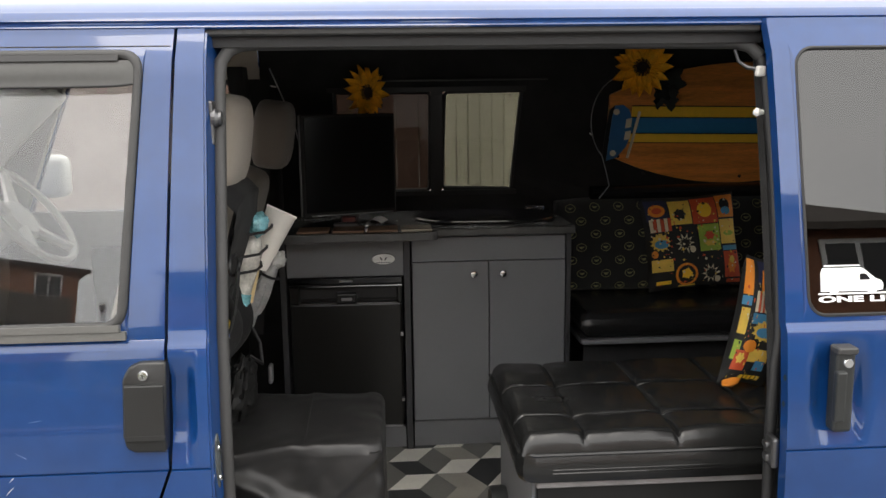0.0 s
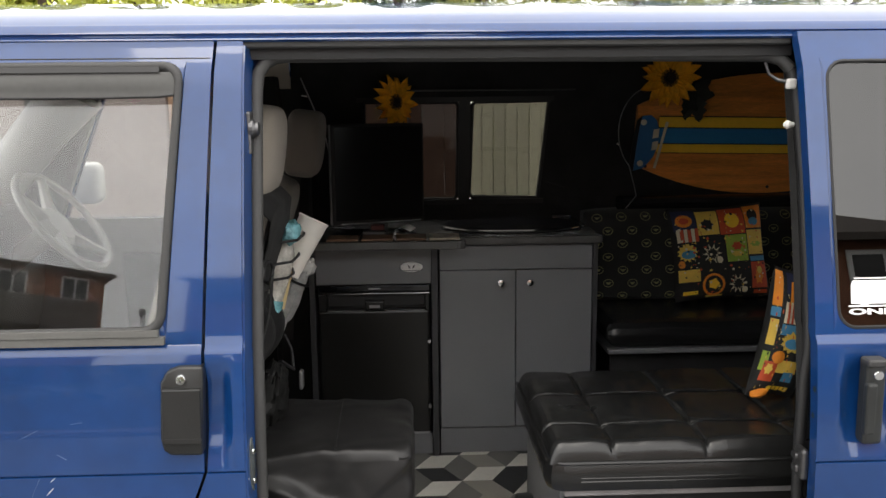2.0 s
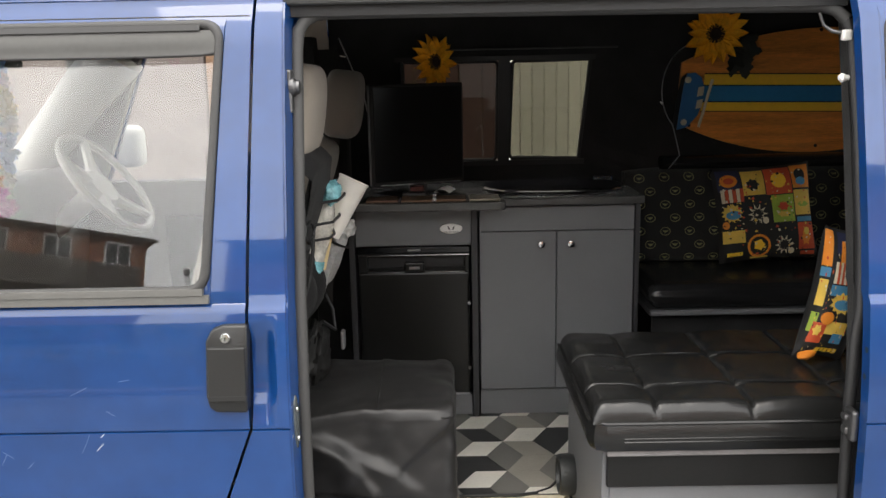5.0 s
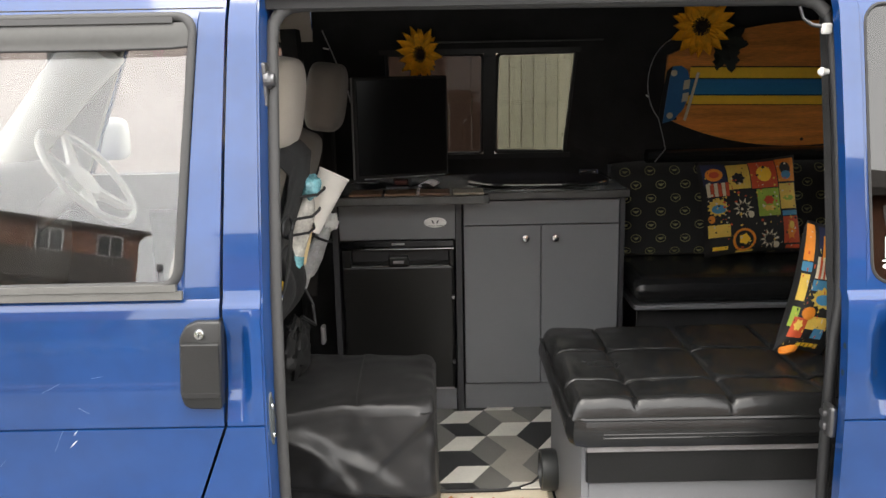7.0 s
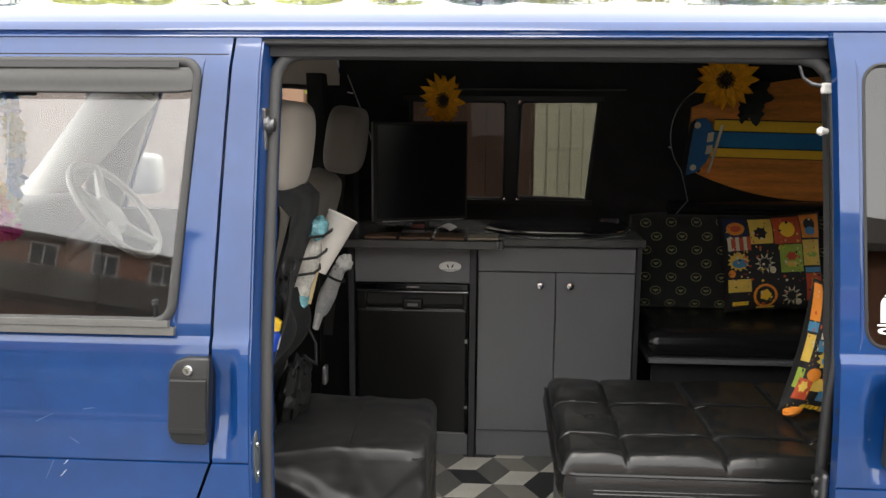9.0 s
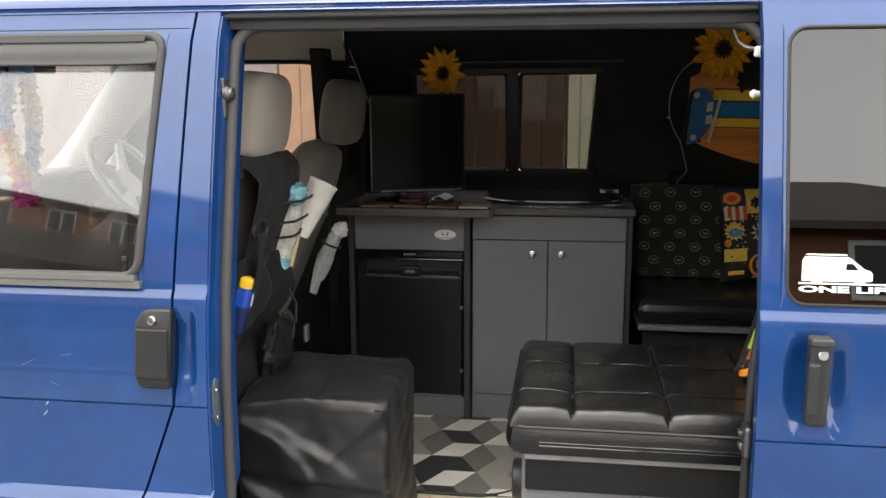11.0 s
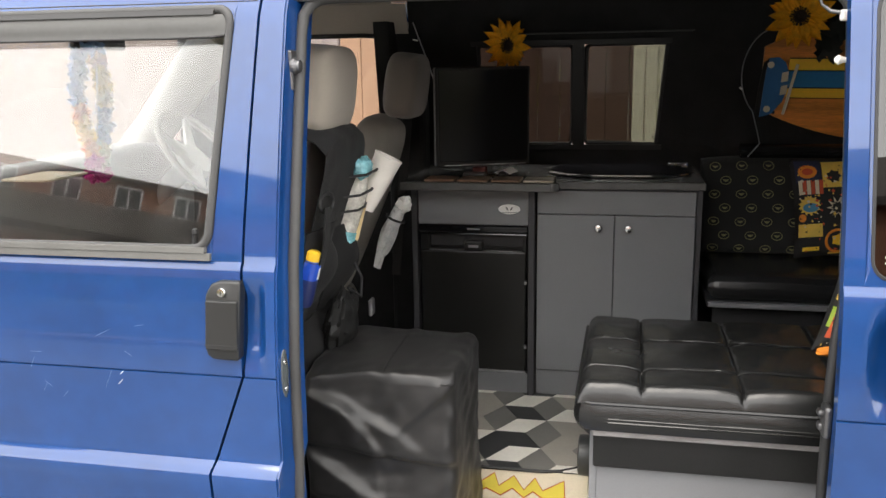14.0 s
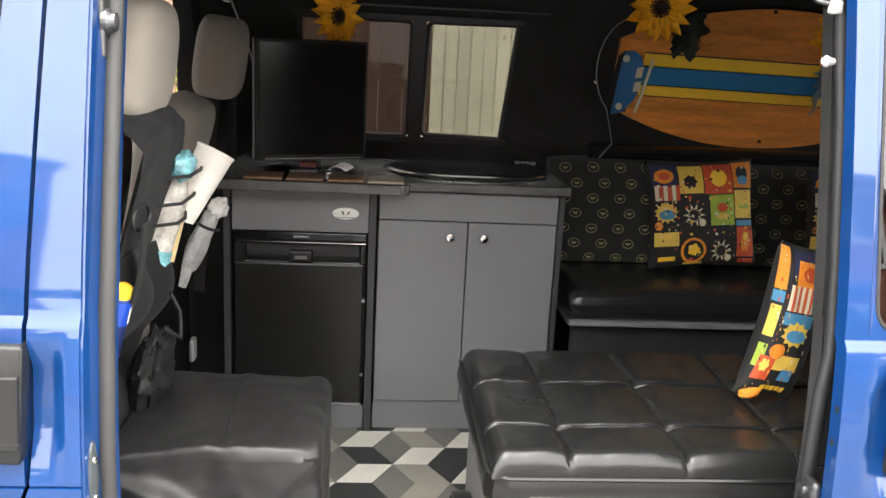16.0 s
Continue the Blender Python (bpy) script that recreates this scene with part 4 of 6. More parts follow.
# cab: dashboard, steering wheel, screen pillar, mirror, garland
DASH_V, DASH_X, DASH_Z = (0, 0.3, 0.5, 0.58, 0.66, 0.85, 1.0), (-1.84, -1.62, -1.50, -1.455, -1.44, -1.45, -1.52), (1.27, 1.318, 1.322, 1.305, 1.25, 1.02, 0.72)
dash = part("dashboard", grid(lambda u, v: (float(np.interp(v, DASH_V, DASH_X)) + 0.05 * math.exp(-((u - 0.74) / 0.13) ** 2) * min(1, 4 * v) * min(1, 3 * (1 - v)), 0.02 + 1.36 * u, float(np.interp(v, DASH_V, DASH_Z)) + 0.02 * math.exp(-((u - 0.74) / 0.13) ** 2) * min(1, 4 * v) * min(1, 3 * (1 - v))), 40, 32), M_DASH, van, "grey moulded plastic dashboard", True)
wheel = bmesh.new()
wm = pose(-1.245, 1.08, 1.295, 0, 52, 0)
ring = [wm @ Vector((0.185 * math.cos(a), 0.185 * math.sin(a), 0)) for a in [k * math.tau / 40 for k in range(40)]]
tube(ring, 0.0125, 8, True, bm=wheel)
for a in (0.5, 2.64, 4.0, 5.42):
    tube([wm @ Vector((0.05 * math.cos(a), 0.05 * math.sin(a), -0.03)), wm @ Vector((0.18 * math.cos(a), 0.18 * math.sin(a), 0))], [0.022, 0.012], 8, bm=wheel)
lathe([(0.07, -0.05), (0.075, -0.03), (0.06, -0.012), (0.02, -0.006)], 20, wm, wheel)
tube([wm @ Vector((0, 0, -0.04)), wm @ Vector((0, 0, -0.30))], 0.035, 10, bm=wheel)
part("steering_wheel", wheel, M_LIGHTPLASTIC, van, "pale grey four-spoke steering wheel", True)
part("screen_pillar", tube([(-1.76, 1.39, 1.20), (-1.60, 1.385, 1.36), (-1.405, 1.36, 1.575), (-1.265, 1.345, 1.71)], [0.072, 0.078, 0.085, 0.092], 16), M_LIGHTPLASTIC, van, "pale screen pillar", True)
part("screen_pillar", tube([(-1.72, 0.02, 1.20), (-1.52, 0.05, 1.47), (-1.34, 0.08, 1.74)], [0.04, 0.035, 0.035], 8), M_LIGHTPLASTIC, van, "", True)
part("wing_mirror", box(-1.45, -1.33, 1.64, 1.74, 1.285, 1.445, 0.035, 4), M_LIGHTPLASTIC, van, "pale wing mirror outside the driver's window", True)
part("cab_mirror", box(-1.40, -1.37, 0.62, 0.88, 1.655, 1.705, 0.01, 2), M_PLASTIC, van)


def wheel_set(x, y, s):
    w = part("wheel", lathe([(0.20, -0.09), (0.30, -0.10), (0.318, -0.08), (0.32, 0.0), (0.318, 0.08), (0.30, 0.10), (0.20, 0.09)], 40, pose(x, y, 0.318, 90)), M_BLACKRUB, van, "black tyre on a steel wheel", True)
    part("rim", lathe([(0.205, -0.07), (0.20, 0.05), (0.17, 0.03), (0.06, 0.06), (0.05, 0.075)], 32, pose(x, y, 0.318, 90 * s)), M_STEEL, w, "", True)


for wx in (-1.50, 1.42):
    wheel_set(wx, -0.06, 1)
    wheel_set(wx, 1.56, -1)


# ---- cab seats ----
def seat(name, label, y0, y1, cloth, headcloth, xs, recline=15, taller=0.0):
    s = thing(name, label, "seat", "cab seats")
    cy, hw = (y0 + y1) / 2, (y1 - y0) / 2

    def slab(zc, zh, wtop, wbot, depth, m):
        def fn(u, v):
            a, b = u * math.tau, -math.pi / 2 + math.pi * v
            ex = lambda c, p: math.copysign(abs(c) ** p, c)
            t = 0.5 + 0.5 * math.sin(b)
            w = wbot + (wtop - wbot) * t
            return m @ Vector((depth * ex(math.cos(a), 0.55) * ex(math.cos(b), 0.35), w * ex(math.sin(a), 0.5) * ex(math.cos(b), 0.35), zc + zh * ex(math.sin(b), 0.7)))
        bm = grid(fn, 32, 20)
        bmesh.ops.remove_doubles(bm, verts=bm.verts, dist=1e-4)
        return bm
    lean = pose(xs - 0.09 - 0.66 * math.sin(radians(recline)), cy, 0.80, 0, recline, 0)
    part("backrest", slab(0.30 + taller / 2, 0.36 + taller / 2, hw * 0.78, hw, 0.075, lean), cloth, s, "", True)
    part("headrest", slab(0.0, 0.100, hw * 0.50, hw * 0.59, 0.056, pose(xs - 0.008, cy, 1.545 - taller * 0.4, 0, 8, 0)), headcloth, s, "", True)
    if not taller:
        for k in (-0.06, 0.06):
            part("headrest_post", tube([(xs - 0.035, cy + k, 1.40), (xs - 0.02, cy + k, 1.48)], 0.006, 6), M_STEEL, s)
    part("seat_cushion", slab(0.0, 0.09, hw, hw, 0.25, pose(xs - 0.48, cy, 0.78)), cloth, s, "", True)
    part("seat_base", box(xs - 0.70, xs - 0.25, y0 + 0.04, y1 - 0.04, 0.46, 0.72, 0.02, 2), M_PLASTIC, s)
    return s


seat("passenger_seat", "beige-grey cloth passenger seat with a headrest", 0.04, 0.50, M_SEAT, M_SEAT, -0.475)
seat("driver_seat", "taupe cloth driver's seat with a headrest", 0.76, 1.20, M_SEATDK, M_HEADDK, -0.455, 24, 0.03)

# hanging organiser on the passenger seat's back
BACK = lambda z: -0.457 + (z - 1.40) * 0.27   # rear face of the seat back


def draped(y0, y1, z0, z1, off, ny=10, nz=18, slump=0.0):
    return lambda u, v: (BACK(z0 + (z1 - z0) * v) + off + slump * math.sin(math.pi * u) * math.sin(math.pi * v) + 0.006 * math.sin(9 * u + 5 * v), y0 + (y1 - y0) * u, z0 + (z1 - z0) * v)


org = thing("seat_organiser", "black fabric organiser hanging on the seat back", "organiser")
taper = lambda u, v: (BACK(0.62 + 0.81 * v) + 0.008 + 0.006 * math.sin(9 * u + 5 * v), 0.30 + (u - 0.5) * (0.32 - 0.15 * v), 0.62 + 0.81 * v)
part("panel", grid(taper, 10, 24, (0.008, 0, 0)), M_BLACKCLOTH, org, "", True)
HOOD = ((BACK(1.20) + 0.022, 1.20), (BACK(1.30) + 0.026, 1.30), (BACK(1.38) + 0.030, 1.38), (BACK(1.42) + 0.026, 1.425), (BACK(1.42) + 0.004, 1.452), (BACK(1.42) - 0.035, 1.464), (BACK(1.42) - 0.085, 1.462), (BACK(1.42) - 0.13, 1.435), (BACK(1.42) - 0.155, 1.36))


def hood_fn(u, v):
    """The organiser's top, pulled over the seat back and sagging at its sides."""
    k = v * (len(HOOD) - 1)
    i = min(int(k), len(HOOD) - 2)
    x, z = (HOOD[i][n] + (HOOD[i + 1][n] - HOOD[i][n]) * (k - i) for n in (0, 1))
    side = abs(2 * u - 1)
    wr = 0.004 * noise.noise(Vector((u * 5, v * 6, 4.0)))
    return (x + wr - 0.012 * side ** 4, 0.285 + (u - 0.5) * (0.27 + 0.03 * math.sin(3 * v)), z - 0.028 * side ** 5 + wr)


part("hood", grid(hood_fn, 26, 40, (0, 0, 0.004)), M_BLACKCLOTH, org, "black fabric hood over the seat's top", True)
part("side_ring", tube([(BACK(1.30) + 0.03 + 0.004 * math.cos(a), 0.175 + 0.035 * math.cos(a), 1.285 + 0.022 * math.sin(a)) for a in [k * math.tau / 16 for k in range(16)]], 0.004, 6, True), M_BLACKRUB, org, "", True)
part("side_strap", grid(lambda u, v: (BACK(1.28 - 0.34 * v) + 0.045 + 0.012 * math.sin(5 * v), 0.135 + 0.035 * u + 0.02 * v, 1.28 - 0.34 * v), 2, 14, (0.003, 0, 0)), M_BLACKCLOTH, org, "", True)
for ya, yb, za, zb, sl in ((0.13, 0.30, 1.02, 1.22, 0.05), (0.32, 0.49, 0.98, 1.20, 0.05), (0.12, 0.48, 0.70, 0.98, 0.06)):
    part("pocket", grid(draped(ya, yb, za, zb, 0.02, slump=sl), 10, 12, (0.004, 0, 0)), M_BLACKCLOTH, org, "", True)
for za, ya, yb in ((1.325, 0.33, 0.50), (1.275, 0.32, 0.50), (1.235, 0.33, 0.44), (1.30, 0.44, 0.53)):
    part("elastic_loop", tube([(BACK(za) + 0.018, ya, za), (BACK(za) + 0.065, ya + 0.02, za + 0.004), (BACK(za) + 0.072, (ya + yb) / 2, za + 0.008), (BACK(za) + 0.065, yb - 0.02, za + 0.012), (BACK(za) + 0.018, yb, za + 0.012)], 0.0036, 6), M_BLACKRUB, org)


def hanging(name, label, cat, y, z, length, material, profile, tilt=-15, roll=0, off=0.04):
    """A rolled or turned item held against the organiser; profile is (radius, share of length)."""
    m = pose(BACK(z) + off, y, z, roll, 15, 0)
    bm = lathe([(r, length * s) for r, s in profile], 20, m)
    t = finish(name, bm, material, None, "", True)
    return tagged(t, label, cat)


cup = finish("paper_cup", lathe([(0.026, 0), (0.028, 0.02), (0.0375, 0.145), (0.040, 0.149), (0.0385, 0.152), (0.0355, 0.149), (0.030, 0.06), (0.02, 0.055)], 28, pose(BACK(1.235) + 0.050, 0.450, 1.228, -8, 26, 0)), M_PAPER, None, "", True)
tagged(cup, "stack of white paper cups strapped to the organiser", "cup")
cup2 = hanging("wrapped_packet", "half-empty clear packet with pale sticks and a teal end", "packet", 0.39, 1.135, 0.19, M_CLEARBAG, [(0.012, 0), (0.026, 0.08), (0.03, 0.5), (0.032, 0.8), (0.02, 1.0)], roll=-8, off=0.030)
part("teal_end", lathe([(0.010, -0.01), (0.028, 0.0), (0.031, 0.03), (0.030, 0.045)], 14, pose(BACK(1.135) + 0.030, 0.39, 1.135, -8, 15, 0)), M_TEAL, cup2, "teal printed packet end", True)
part("pale_stick", tube([(BACK(1.15) + 0.058, 0.41, 1.15), (BACK(1.29) + 0.052, 0.438, 1.29)], 0.009, 6), M_TANPALE, cup2)


def crumple(m, sx, sy, sz, seed, nu=20, nv=14, amp=0.22):
    def fn(u, v):
        a, b = u * math.tau, -math.pi / 2 + math.pi * v
        p = Vector((math.cos(a) * math.cos(b), math.sin(a) * math.cos(b), math.sin(b)))
        k = 1 + amp * noise.noise(p * 2.3 + Vector((seed, 0, 0))) + 0.5 * amp * noise.noise(p * 6 + Vector((seed, 3, 0)))
        return m @ Vector((p.x * sx * k, p.y * sy * k, p.z * sz * k))
    bm = grid(fn, nu, nv)
    bmesh.ops.remove_doubles(bm, verts=bm.verts, dist=1e-4)
    return bm


tagged(finish("wipes_packet", crumple(pose(BACK(1.345) + 0.040, 0.385, 1.342, 0, 15, 0), 0.024, 0.036, 0.028, 2.0), M_TEAL, None, "", True), "crumpled teal and white wipes packet in the organiser", "packet")
bottle = thing("spray_bottle", "dark blue bottle with a yellow cap in the organiser pocket", "bottle")
bmx = pose(BACK(1.05) + 0.035, 0.150, 1.045, 0, 15, 0) @ Matrix.Scale(0.8, 4)
part("bottle_body", lathe([(0.024, 0), (0.028, 0.01), (0.028, 0.10), (0.026, 0.115), (0.026, 0.14)], 18, bmx), M_BOTTLEDK, bottle, "", True)
part("bottle_shoulder", lathe([(0.0285, 0.085), (0.0285, 0.13), (0.024, 0.142)], 18, bmx), M_BOTTLE, bottle, "", True)
part("cap", lathe([(0.022, 0.138), (0.024, 0.15), (0.023, 0.166), (0.012, 0.172)], 18, bmx), M_YELLOW, bottle, "yellow cap", True)
part("label_patch", grid(lambda u, v: bmx @ Vector((0.029 * math.cos(-0.3 + 1.0 * u), 0.029 * math.sin(-0.3 + 1.0 * u), 0.09 + 0.035 * v)), 8, 2, None), M_WHITE, bottle)

# work gloves tucked behind the driver's seat
gl = thing("work_gloves", "pale grey rolled work gloves strapped behind the driver's seat", "gloves")
gm = pose(-0.500, 0.86, 1.085, -4, 24, 0)
part("glove_roll", crumple(gm, 0.024, 0.03, 0.10, 5.0, amp=0.3), M_GLOVE, gl, "", True)
for k, dy in enumerate((-0.018, 0.0, 0.017)):
    part("finger", tube([gm @ Vector((0.0, dy, -0.07)), gm @ Vector((0.008, dy * 1.3, -0.118 - 0.006 * k))], [0.012, 0.008], 8), M_GLOVE, gl, "", True)
part("cuff", crumple(gm @ pose(0.006, 0.006, 0.095), 0.024, 0.028, 0.028, 8.0, amp=0.3), M_WHITE, gl, "", True)
part("strap", tube([gm @ Vector((0.03 * math.cos(a), 0.036 * math.sin(a), 0.045)) for a in [k * math.tau / 12 for k in range(12)]], 0.004, 6, True), M_BLACKRUB, gl)
tagged(finish("seat_belt", grid(lambda u, v: (-0.53 - 0.05 * v + 0.03 * u, 1.25 - 0.10 * v, 1.62 - 0.75 * v), 1, 12, (0.002, 0.002, 0)), M_NYLON), "black seat belt hanging by the pillar", "seat belt")
bag = tagged(finish("drawstring_bag", crumple(pose(-0.485, 0.33, 0.95, 0, 10, 0), 0.036, 0.07, 0.085, 12.0, 40, 28, amp=0.28), M_BLACKBOARD, None, "", True), "black drawstring bag hanging below the organiser", "bag")

part("cord", tube([(-0.455, 0.30, 1.05), (-0.43, 0.33, 1.02), (-0.44, 0.37, 1.06), (-0.455, 0.36, 1.10)], 0.004, 6), M_BLACKRUB, bag, "", True)
part("buckle", box(-0.425, -0.415, 0.37, 0.40, 0.955, 1.0, 0.003, 1), M_STEEL, bag, "small silver buckle")

# fairy lights along the wall
def cable(name, label, pts, r, material):
    return tagged(finish(name, tube(pts, r, 6), material, None, "", True), label, "string lights")


fl = cable("fairy_light_string", "thin wire string of unlit fairy lights", [(-0.50, 1.22, 1.735), (-0.475, 1.20, 1.68), (-0.45, 1.19, 1.62), (-0.42, 1.18, 1.54), (-0.395, 1.17, 1.42), (-0.385, 1.16, 1.26)], 0.0022, M_STEEL)
for p in ((-0.478, 1.195, 1.675), (-0.44, 1.183, 1.59)):
    part("bulb", tube([p, (p[0] - 0.018, p[1], p[2] + 0.004)], 0.0026, 6), M_WHITE, fl)
loop = [(0.70 + 0.115 * math.cos(a), 1.345, 1.545 + 0.155 * math.sin(a)) for a in [math.pi * (0.45 + 0.055 * k) for k in range(16)]] + [(0.645, 1.35, 1.36), (0.655, 1.352, 1.32), (0.62, 1.355, 1.275)]
fl2 = cable("fairy_light_string", "thin wire loop of unlit fairy lights by the board", loop, 0.002, M_STEEL)
part("bulb", tube([(0.588, 1.343, 1.50), (0.580, 1.343, 1.506)], 0.003, 6), M_WHITE, fl2)

# ---- kitchen ----
CAB = 1.045
unit = thing("fridge_cabinet", "slate grey cabinet housing the fridge", "cabinet", "kitchen units")
part("drawer_front", box(-0.452, -0.078, CAB, CAB + 0.018, 1.078, 1.196, 0.0015, 1), M_MELAMINE, unit)
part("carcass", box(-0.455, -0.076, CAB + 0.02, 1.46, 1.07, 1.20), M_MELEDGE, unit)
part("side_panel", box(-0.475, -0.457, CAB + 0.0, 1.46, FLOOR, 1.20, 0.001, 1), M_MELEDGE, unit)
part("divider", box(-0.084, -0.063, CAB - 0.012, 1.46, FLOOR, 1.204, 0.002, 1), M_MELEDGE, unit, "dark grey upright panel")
part("plinth", box(-0.456, -0.086, CAB + 0.012, CAB + 0.03, FLOOR, 0.568), M_MELAMINE, unit)
badge_bm = lathe([(1.0, 0), (1.0, 0.0025), (0.94, 0.004), (0.2, 0.0042)], 32, pose(-0.147, CAB - 0.001, 1.132, 90) @ Matrix.Diagonal((0.036, 0.0165, 1, 1)))
part("badge", badge_bm, M_WHITE, unit, "oval white and silver badge", True)
bb = bmesh.new()
for s in (-1, 1):
    plate([(-0.147 + s * 0.003, 1.128), (-0.147 + s * 0.008, 1.130), (-0.147 + s * 0.012, 1.141), (-0.147 + s * 0.006, 1.137)], CAB - 0.0062, 0.001, bb)
plate([(-0.172, 1.121), (-0.122, 1.121), (-0.122, 1.1225), (-0.172, 1.1225)], CAB - 0.0062, 0.001, bb)
part("badge_mark", bb, M_MELEDGE, unit, "dark mark on the badge")

fridge = thing("compressor_fridge", "satin black built-in fridge with a recessed grip", "fridge")
part("door", box(-0.448, -0.092, CAB + 0.006, CAB + 0.045, 0.572, 0.988, 0.006, 2), M_FRIDGE, fridge)
part("body", box(-0.447, -0.090, CAB + 0.047, 1.44, 0.570, 1.064), M_FRIDGE, fridge)
part("frame", box(-0.452, -0.088, CAB + 0.002, CAB + 0.020, 1.052, 1.074, 0.003, 2), M_GLOSSBLACK, fridge, "gloss black top frame")
part("grip_recess", box(-0.420, -0.104, CAB + 0.030, CAB + 0.046, 0.998, 1.044, 0.003, 1), M_BLACKRUB, fridge)
fb = box(-0.448, -0.420, CAB + 0.008, CAB + 0.044, 0.988, 1.048, 0.002, 1)
add_box(fb, -0.104, -0.092, CAB + 0.008, CAB + 0.044, 0.988, 1.048, 0.002, 1)
add_box(fb, -0.448, -0.092, CAB + 0.008, CAB + 0.044, 1.040, 1.050, 0.002, 1)
part("grip_surround", fb, M_FRIDGE, fridge)
part("trim", box(-0.447, -0.090, CAB + 0.000, CAB + 0.010, 1.046, 1.0485), M_CHROME, fridge, "bright trim line")
part("trim", box(-0.418, -0.300, CAB + 0.004, CAB + 0.012, 0.989, 0.991), M_STEEL, fridge)
part("trim", box(-0.234, -0.106, CAB + 0.004, CAB + 0.012, 0.989, 0.991), M_STEEL, fridge)
part("grip", box(-0.298, -0.236, CAB - 0.002, CAB + 0.030, 0.992, 1.022, 0.004, 2), M_FRIDGE, fridge)
part("grip_badge", box(-0.284, -0.250, CAB - 0.004, CAB - 0.001, 1.000, 1.010, 0.001, 1), M_STEEL, fridge)
part("top_badge", box(-0.288, -0.246, CAB - 0.001, CAB + 0.003, 1.060, 1.066, 0.001, 1), M_STEEL, fridge)
part("bottom_trim", box(-0.448, -0.094, CAB + 0.004, CAB + 0.014, 0.570, 0.577, 0.001, 1), M_STEEL, fridge)
for hz in (0.66, 0.88):
    part("hinge", box(-0.098, -0.088, CAB - 0.004, CAB + 0.012, hz, hz + 0.012, 0.001, 1), M_STEEL, fridge)

cup_unit = thing("sink_cabinet", "slate grey cupboard with two plain doors", "cabinet", "kitchen units")
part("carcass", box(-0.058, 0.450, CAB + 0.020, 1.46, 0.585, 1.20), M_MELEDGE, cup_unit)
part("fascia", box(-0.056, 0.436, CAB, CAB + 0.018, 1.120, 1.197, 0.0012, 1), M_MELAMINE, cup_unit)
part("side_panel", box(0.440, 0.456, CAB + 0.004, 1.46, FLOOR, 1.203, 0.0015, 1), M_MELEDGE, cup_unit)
part("plinth", box(-0.058, 0.44, CAB + 0.015, CAB + 0.033, FLOOR, 0.583), M_MELAMINE, cup_unit)
for xa, xb, kx in ((-0.056, 0.1875, 0.139), (0.1905, 0.436, 0.233)):
    d = part("door", box(xa, xb, CAB, CAB + 0.018, 0.590, 1.117, 0.0012, 1), M_MELAMINE, cup_unit)
    part("knob", lathe([(0.005, 0), (0.005, 0.010), (0.0115, 0.014), (0.012, 0.018), (0.010, 0.022), (0.004, 0.0235)], 20, pose(kx, CAB, 1.078, 90)), M_CHROME, d, "small round chrome knob", True)

wt = thing("worktop", "black laminate worktop with a hinged flap edge", "worktop")
part("slab", box(0.002, 0.462, 1.012, 1.475, 1.204, 1.230, 0.005, 2), M_WORKTOP, wt)
part("flap", box(-0.482, 0.000, 0.925, 1.475, 1.206, 1.233, 0.005, 2), M_WORKTOP, wt, "deeper worktop over the fridge")
part("flap_end", lathe([(0.02, 0), (0.022, 0.004), (0.022, 0.022), (0.02, 0.026)], 16, pose(0.0, 0.947, 1.2065)), M_WORKTOP, wt, "", True)

coasters = []
for k, (xa, xb, mt) in enumerate(((-0.405, -0.308, M_TANWOOD), (-0.298, -0.202, M_TANWOOD), (-0.192, -0.100, M_TANWOOD), (-0.090, 0.004, M_STONECL))):
    t = tagged(finish("coaster", box(xa, xb, 0.935, 1.03, 1.2335, 1.2415, 0.003, 2), mt), ("stone-coloured" if k == 3 else "tan wooden") + " coaster on the worktop's edge", "coaster", "row of coasters")

sink = thing("kitchen_sink", "black glass oval sink lid with a chrome rim", "sink")
SX, SY, SZ = 0.195, 1.235, 1.231
ov = lambda a, k: (SX + (0.235 * k) * math.copysign(abs(math.cos(a)) ** 0.8, math.cos(a)), SY + (0.165 * k) * math.copysign(abs(math.sin(a)) ** 0.9, math.sin(a)))
sb = bmesh.new()
rings = [[sb.verts.new((*ov(j * math.tau / 48, k), z)) for j in range(48)] for z, k in ((SZ, 0.985), (SZ + 0.010, 0.985), (SZ + 0.013, 0.965))]
for A, B in zip(rings, rings[1:]):
    for j in range(48):
        sb.faces.new((A[j], A[(j + 1) % 48], B[(j + 1) % 48], B[j]))
sb.faces.new(rings[-1])
sb.faces.new(rings[0][::-1])
part("lid", sb, M_GLOSSBLACK, sink)
part("rim", tube([(*ov(j * math.tau / 60, 1.0), SZ + 0.006) for j in range(60)], 0.005, 8, True), M_CHROME, sink, "polished chrome rim", True)
part("lid_hinge", box(0.36, 0.43, 1.385, 1.41, SZ, SZ + 0.022, 0.005, 2), M_CHROME, sink)

